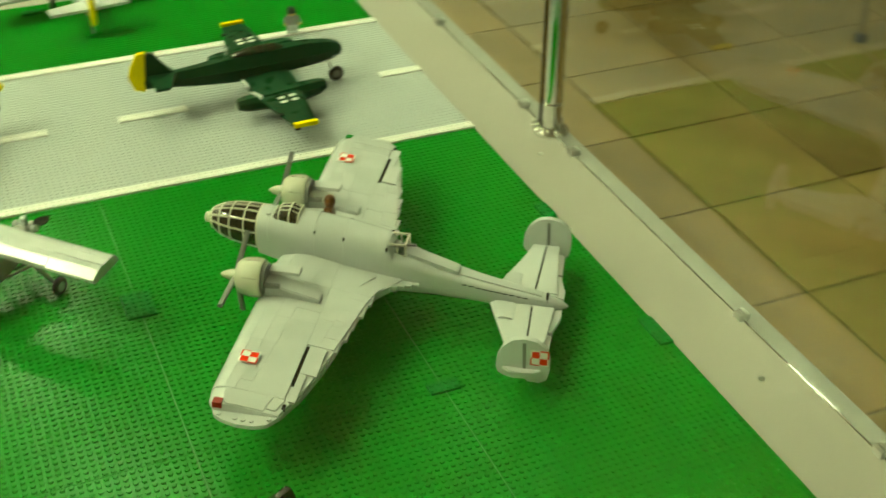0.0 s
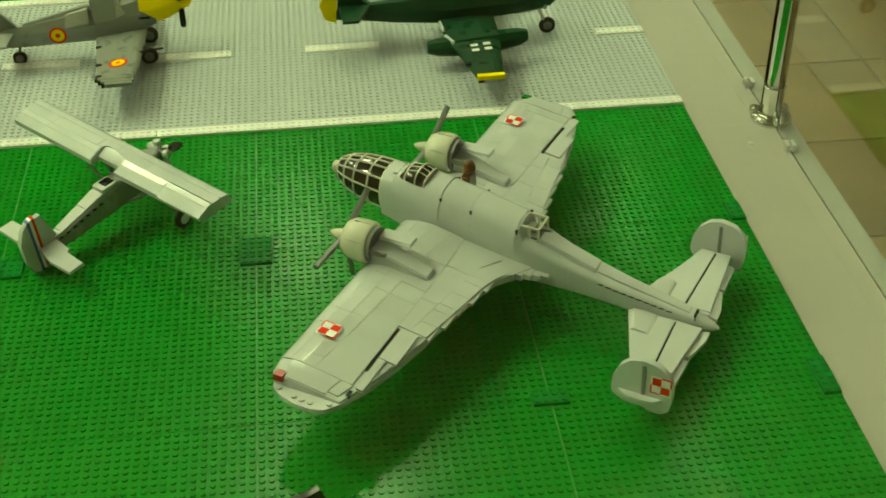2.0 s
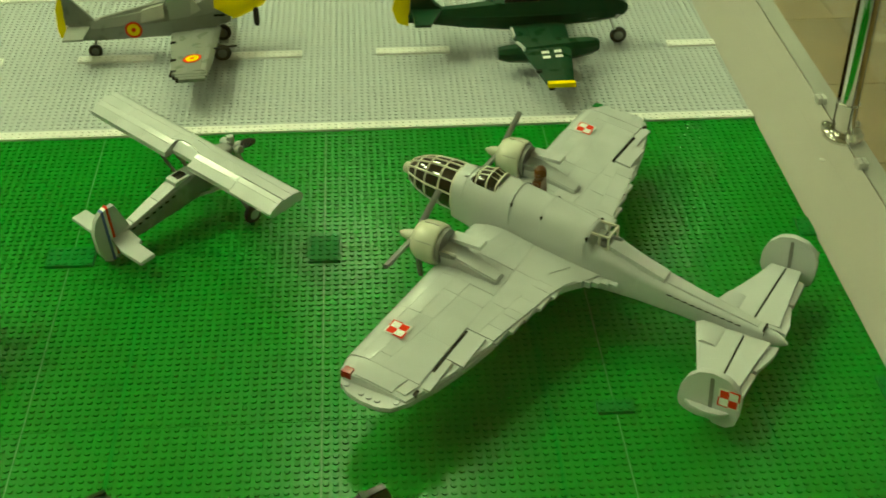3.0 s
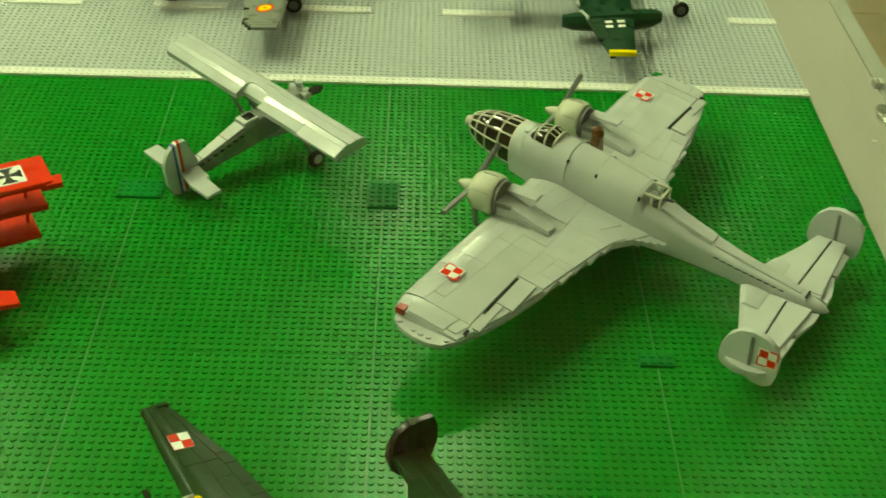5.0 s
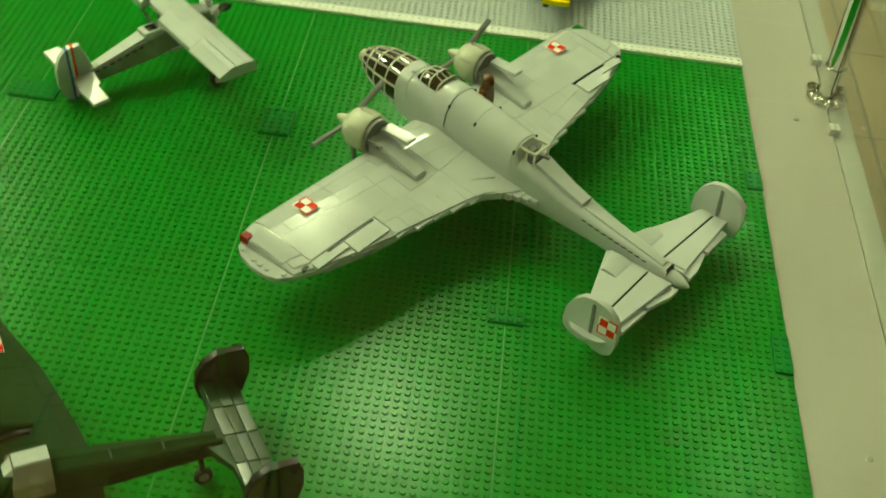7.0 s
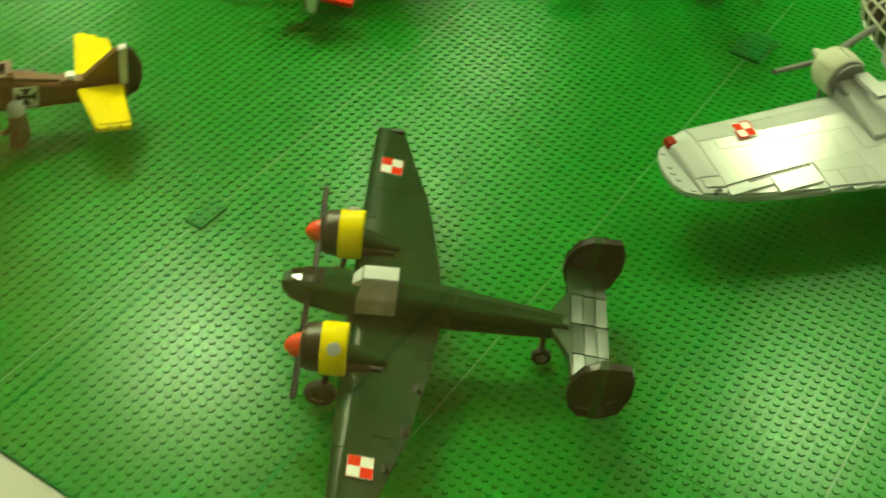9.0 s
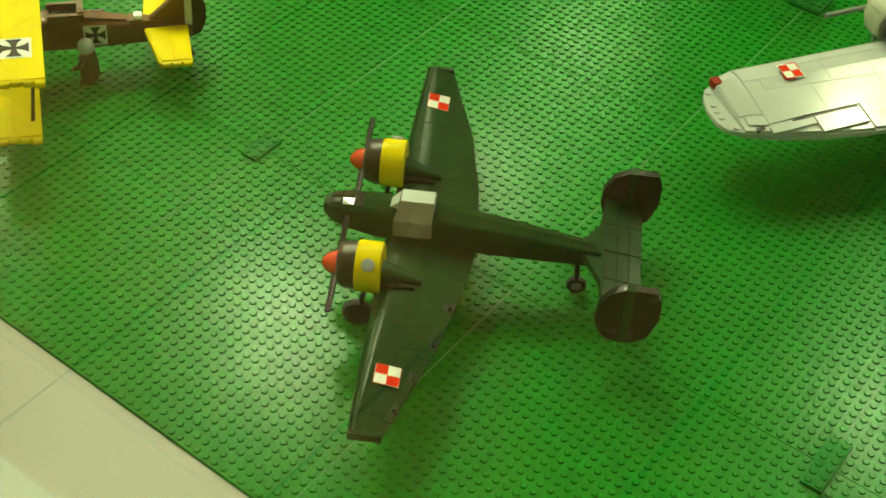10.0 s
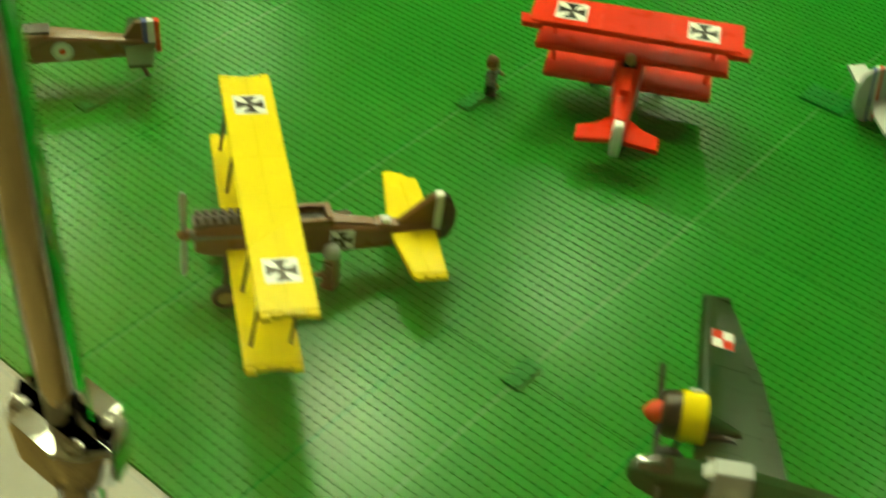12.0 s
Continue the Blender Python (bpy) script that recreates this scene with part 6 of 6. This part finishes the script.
def build_far_plane():
    p = thing("model_white_plane", pose(-0.440, 0.590, 0, 0, 0, 97), "pale grey toy brick aeroplane with a yellow rudder", "model aeroplane")
    secs = [(0.05, 0.048, 0.0120, 0.0150), (-0.02, 0.046, 0.0120, 0.0150), (-0.105, 0.040, 0.0060, 0.0080)]
    part("fuselage", fuselage(secs, 4.0, n=18), LIGHT_GREY, p, smooth=True)
    for s in (-1, 1):
        part("tailplane", flat([(-0.080, 0.004 * s), (-0.088, 0.062 * s), (-0.112, 0.062 * s), (-0.114, 0.004 * s)], 0.0430, 0.0480, 0.0008), LIGHT_GREY, p, smooth=True)
        part("wing", box(bm_new(), -0.010, 0.036, min(s * 0.010, s * 0.13), max(s * 0.010, s * 0.13), 0.036, 0.0412, edge=0.0008), LIGHT_GREY, p, smooth=True)
        strut(p, (0.020, s * 0.010, 0.036), (0.022, s * 0.026, 0.012), 0.0020, MID_GREY, "undercarriage_leg")
        wheel(p, 0.022, s * 0.029, 0.0115, 0.0115, 0.006)
    part("fin", upright([(-0.080, 0.046), (-0.110, 0.046), (-0.110, 0.072), (-0.104, 0.072)], -0.003, 0.003, 0.0006), LIGHT_GREY, p, smooth=True)
    part("rudder", upright([(-0.1102, 0.020), (-0.1102, 0.074), (-0.119, 0.070), (-0.123, 0.054), (-0.123, 0.030), (-0.118, 0.020)], -0.0042, 0.0042, 0.0008), YELLOW, p, "yellow rudder", smooth=True)
    strut(p, (-0.098, 0, 0.034), (-0.104, 0, 0.002), 0.0024, MID_GREY, "tail_skid")
    return p


# ---------------------------------------------------------------- small toy figures, each one plain mesh
def build_figure(m, trousers, coat, face, cap, label, helmet=False):
    bm = bm_new()
    for s in (-1, 1):
        box(bm, -0.0040, 0.0040, min(s * 0.0002, s * 0.0076), max(s * 0.0002, s * 0.0076), 0.0, 0.0120, 0, 0.0005)
        box(bm, 0.0035, 0.0055, min(s * 0.0002, s * 0.0076), max(s * 0.0002, s * 0.0076), 0.0, 0.0030, 0, 0.0004)
    hexa(bm, [(-0.0040, -0.0077, 0.0122), (0.0040, -0.0077, 0.0122), (0.0040, 0.0077, 0.0122), (-0.0040, 0.0077, 0.0122)], [(-0.0038, -0.0055, 0.0250), (0.0038, -0.0055, 0.0250), (0.0038, 0.0055, 0.0250), (-0.0038, 0.0055, 0.0250)], 1)
    for s in (-1, 1):
        tube(bm, (0, s * 0.0066, 0.0235), (0.0015, s * 0.0098, 0.0180), 0.0024, 0.0021, 8, 1)
        tube(bm, (0.0015, s * 0.0098, 0.0180), (0.0060, s * 0.0100, 0.0150), 0.0021, 0.0019, 8, 1)
        tube(bm, (0.0060, s * 0.0100, 0.0152), (0.0085, s * 0.0100, 0.0142), 0.0019, 0.0015, 8, 2)
    turned(bm, (0, 0, 0.0250), (0, 0, 1), [(0, 0.0032), (0.0010, 0.0032), (0.0011, 0.0046), (0.0018, 0.0051), (0.0075, 0.0051), (0.0086, 0.0044)], n=14, mi=2)
    r = 0.0064 if helmet else 0.0056
    turned(bm, (-0.0004, 0, 0.0288), (0, 0, 1), [(0, r), (0.0035, r * 1.02), (0.0065, r * 0.86), (0.0085, r * 0.5), (0.0090, r * 0.15)], n=14, mi=3)
    ob = new("toy_figure", mesh_of("toy_figure", bm, [trousers, coat, face, cap], True))
    ob.matrix_basis = m @ Matrix.Scale(1.12, 4)
    return tagged(ob, label, "toy figure", group="toy figures")


build_bomber()
build_dark_twin()
build_high_wing()
build_yellow_biplane()
build_triplane()
build_grey_fighter()
build_green_jet()
build_brown_biplane()
build_far_plane()
c147, s147 = math.cos(radians(147)), math.sin(radians(147))
build_figure(pose(-0.3384 - 0.022 * c147 + 0.038 * s147, -0.3140 - 0.022 * s147 - 0.038 * c147, 0.0735, 0, 0, 147), BROWN, BROWN, BROWN, BROWN, "all brown toy figure standing on the bomber's wing")
build_figure(pose(-0.945, -0.795, 0.0017, 0, 0, 200), BROWN, BROWN, SKIN, LIGHT_GREY, "brown toy figure with a grey helmet beside the biplane", True)
build_figure(pose(-1.020, -0.488, 0.0017, 0, 0, 25), BLACK, MID_GREY, SKIN, BROWN, "brown-haired toy figure in a dark suit on green plates")
build_figure(pose(-0.139, 0.372, 0.0050, 0, 0, -100), LIGHT_GREY, SIDE_GREY, SKIN, RUBBER, "light grey toy figure with a dark cap on the runway")


# ---------------------------------------------------------------- ceiling lights and a far chair
def build_lamp(glow):
    t = thing("ceiling_light", pose(0, 0, CEILING), "square white ceiling light panel, switched on", "ceiling light", group="ceiling lights")
    bm = bm_new()
    for x0, x1, y0, y1 in ((-0.16, 0.16, -0.16, -0.145), (-0.16, 0.16, 0.145, 0.16), (-0.16, -0.145, -0.145, 0.145), (0.145, 0.16, -0.145, 0.145)):
        box(bm, x0, x1, y0, y1, -0.012, 0.028)
    part("frame", bm, ALU, t)
    part("diffuser", box(bm_new(), -0.1445, 0.1445, -0.1445, 0.1445, -0.004, 0.004), glow, t, "glowing white diffuser")
    return t


for places, glow in ((LAMP_PLACES, GLOW), (MIDDLE_LAMP_PLACES, MIDDLE_GLOW), (WEAK_LAMP_PLACES, WEAK_GLOW), (FAINT_LAMP_PLACES, FAINT_GLOW)):
    lamp = build_lamp(glow)
    lamp.matrix_basis = pose(*places[0], CEILING)
    for lx, ly in places[1:]:
        copy_thing(lamp, pose(lx, ly, CEILING))


def build_chair():
    c = thing("chair", pose(1.95, 1.48, FLOOR, 0, 0, 12), "chrome-legged chair with black feet on the tile floor", "chair")
    for sx in (-1, 1):
        for sy in (-1, 1):
            leg = part("leg", tube(bm_new(), (sx * 0.20, sy * 0.20, 0.02), (sx * 0.17, sy * 0.17, 0.44), 0.011, n=14), CHROME, c, smooth=True)
            part("foot_cap", turned(bm_new(), (sx * 0.20, sy * 0.20, 0), (0, 0, 1), [(0, 0.018), (0.018, 0.018), (0.026, 0.013)], n=14), RUBBER, leg, "black rubber foot", smooth=True)
    for s in (-1, 1):
        part("stretcher", tube(bm_new(), (-0.192, s * 0.192, 0.12), (0.192, s * 0.192, 0.12), 0.008, n=10), CHROME, c, smooth=True)
    part("seat", box(bm_new(), -0.21, 0.21, -0.21, 0.21, 0.44, 0.48, edge=0.01), DARK_BROWN, c, smooth=True)
    part("backrest", box(bm_new(), -0.22, -0.19, -0.20, 0.20, 0.55, 0.85, edge=0.01), DARK_BROWN, c, smooth=True)
    return c


build_chair()


# ---------------------------------------------------------------- studded plates, tiles: many alike pieces
def setting(name, label, category):
    return thing(name, pose(0, 0, 0), label, category, kind="structure")


def piece(name, me, parent, x, y, z):
    ob = new(name, me)
    ob.location = (x, y, z)
    ob.parent = parent
    return ob


green_ground = setting("ground_green_plates", "bright green studded baseplates laid edge to edge", "baseplates")
green_mesh = stud_plate_mesh("baseplate", 32, 32, 0.0060, GREEN, n=8)
for i in range(6):
    for j in range(4):
        piece("baseplate", green_mesh, green_ground, -PLATE * (i + 1), EDGE_Y + PLATE * j, 0)
    piece("baseplate", green_mesh, green_ground, -PLATE * (i + 1), 0.384, 0)

# Pale strips added in the seams, coloured as light caught by the plates' bevels.
seam_mesh = mesh_of("plate_edge", box(bm_new(), -0.00028, 0.00028, 0.0004, PLATE - 0.0004, -0.003, 0.00008), SEAM)
for i in range(1, 6):
    for j in range(4):
        piece("plate_edge", seam_mesh, green_ground, -PLATE * i, EDGE_Y + PLATE * j, 0)

runway = setting("runway", "grey studded runway with white lines and dashes", "runway")
grey_mesh = stud_plate_mesh("baseplate", 32, 48, 0.0060, GREY_PLATE, n=8, tall=0.0014)
for i in range(6):
    piece("baseplate", grey_mesh, runway, -PLATE * (i + 1), 0.0, 0)
line_mesh = stud_plate_mesh("white_plate", 8, 2, 0.0031, WHITE, n=10, tall=0.0011)
for i in range(24):
    piece("white_plate", line_mesh, runway, -0.064 * (i + 1), -0.016, 0.0032)
    piece("white_plate", line_mesh, runway, -0.064 * (i + 1), 0.368, 0.0032)
dash_mesh = stud_plate_mesh("white_plate", 6, 2, 0.0031, WHITE, n=10, tall=0.0011)
for i in range(8):
    for k in range(2):
        x = -0.064 - 0.192 * i + 0.048 * k
        if x < -0.02:
            piece("white_plate", dash_mesh, runway, x, 0.176, 0.0032)
piece("white_plate", stud_plate_mesh("white_plate", 2, 2, 0.0031, WHITE, n=10, tall=0.0011), runway, -0.016, 0.176, 0.0032)

for x, y, nx, ny in ((-0.528, -0.280, 4, 6), (-0.272, -0.520, 4, 2), (-0.016, -0.536, 2, 6), (-0.792, -0.272, 6, 4), (-0.776, -0.784, 2, 4), (-0.264, -0.792, 2, 6),
                     (-1.032, -0.528, 2, 4), (-1.288, -0.784, 2, 4), (-0.520, 0.600, 4, 2), (-0.016, -0.264, 2, 4)):
    ob = new("joining_plate", stud_plate_mesh("joining_plate", nx, ny, 0.0031, GREEN_DARK, n=10, tall=0.0010))
    ob.location = (x, y, 0.0032)
    tagged(ob, "darker green studded plate joining the baseplates", "brick plate", group="joining plates")

TILE_X, TILE_Y = 0.358, 0.360
bm = bm_new()
box(bm, 0.003, TILE_X - 0.003, 0.003, TILE_Y - 0.003, -0.010, 0.0, edge=0.0012)
tile_mesh = mesh_of("floor_tile", bm, TILE)
for i in range(-3, 12):
    for j in range(-7, 12):
        x, y = 0.898 + TILE_X * i, 0.622 + TILE_Y * j
        if -0.9 < y < 5.5 and x > -0.3:
            piece("floor_tile", tile_mesh, floor, x, y, FLOOR)
bm = bm_new()
for i in range(-20, 13):
    for j in range(-17, 16):
        x, y = 0.898 + TILE_X * i, 0.622 + TILE_Y * j
        if not (-3 <= i < 12 and -7 <= j < 12 and -0.9 < y < 5.5 and x > -0.3) and -6.19 < x < 4.83 and -5.19 < y < 5.83:
            box(bm, x + 0.003, x + TILE_X - 0.003, y + 0.003, y + TILE_Y - 0.003, FLOOR - 0.010, FLOOR)
ob = part("floor_tiles", bm, TILE, floor)
ob["kind"] = "stuff"
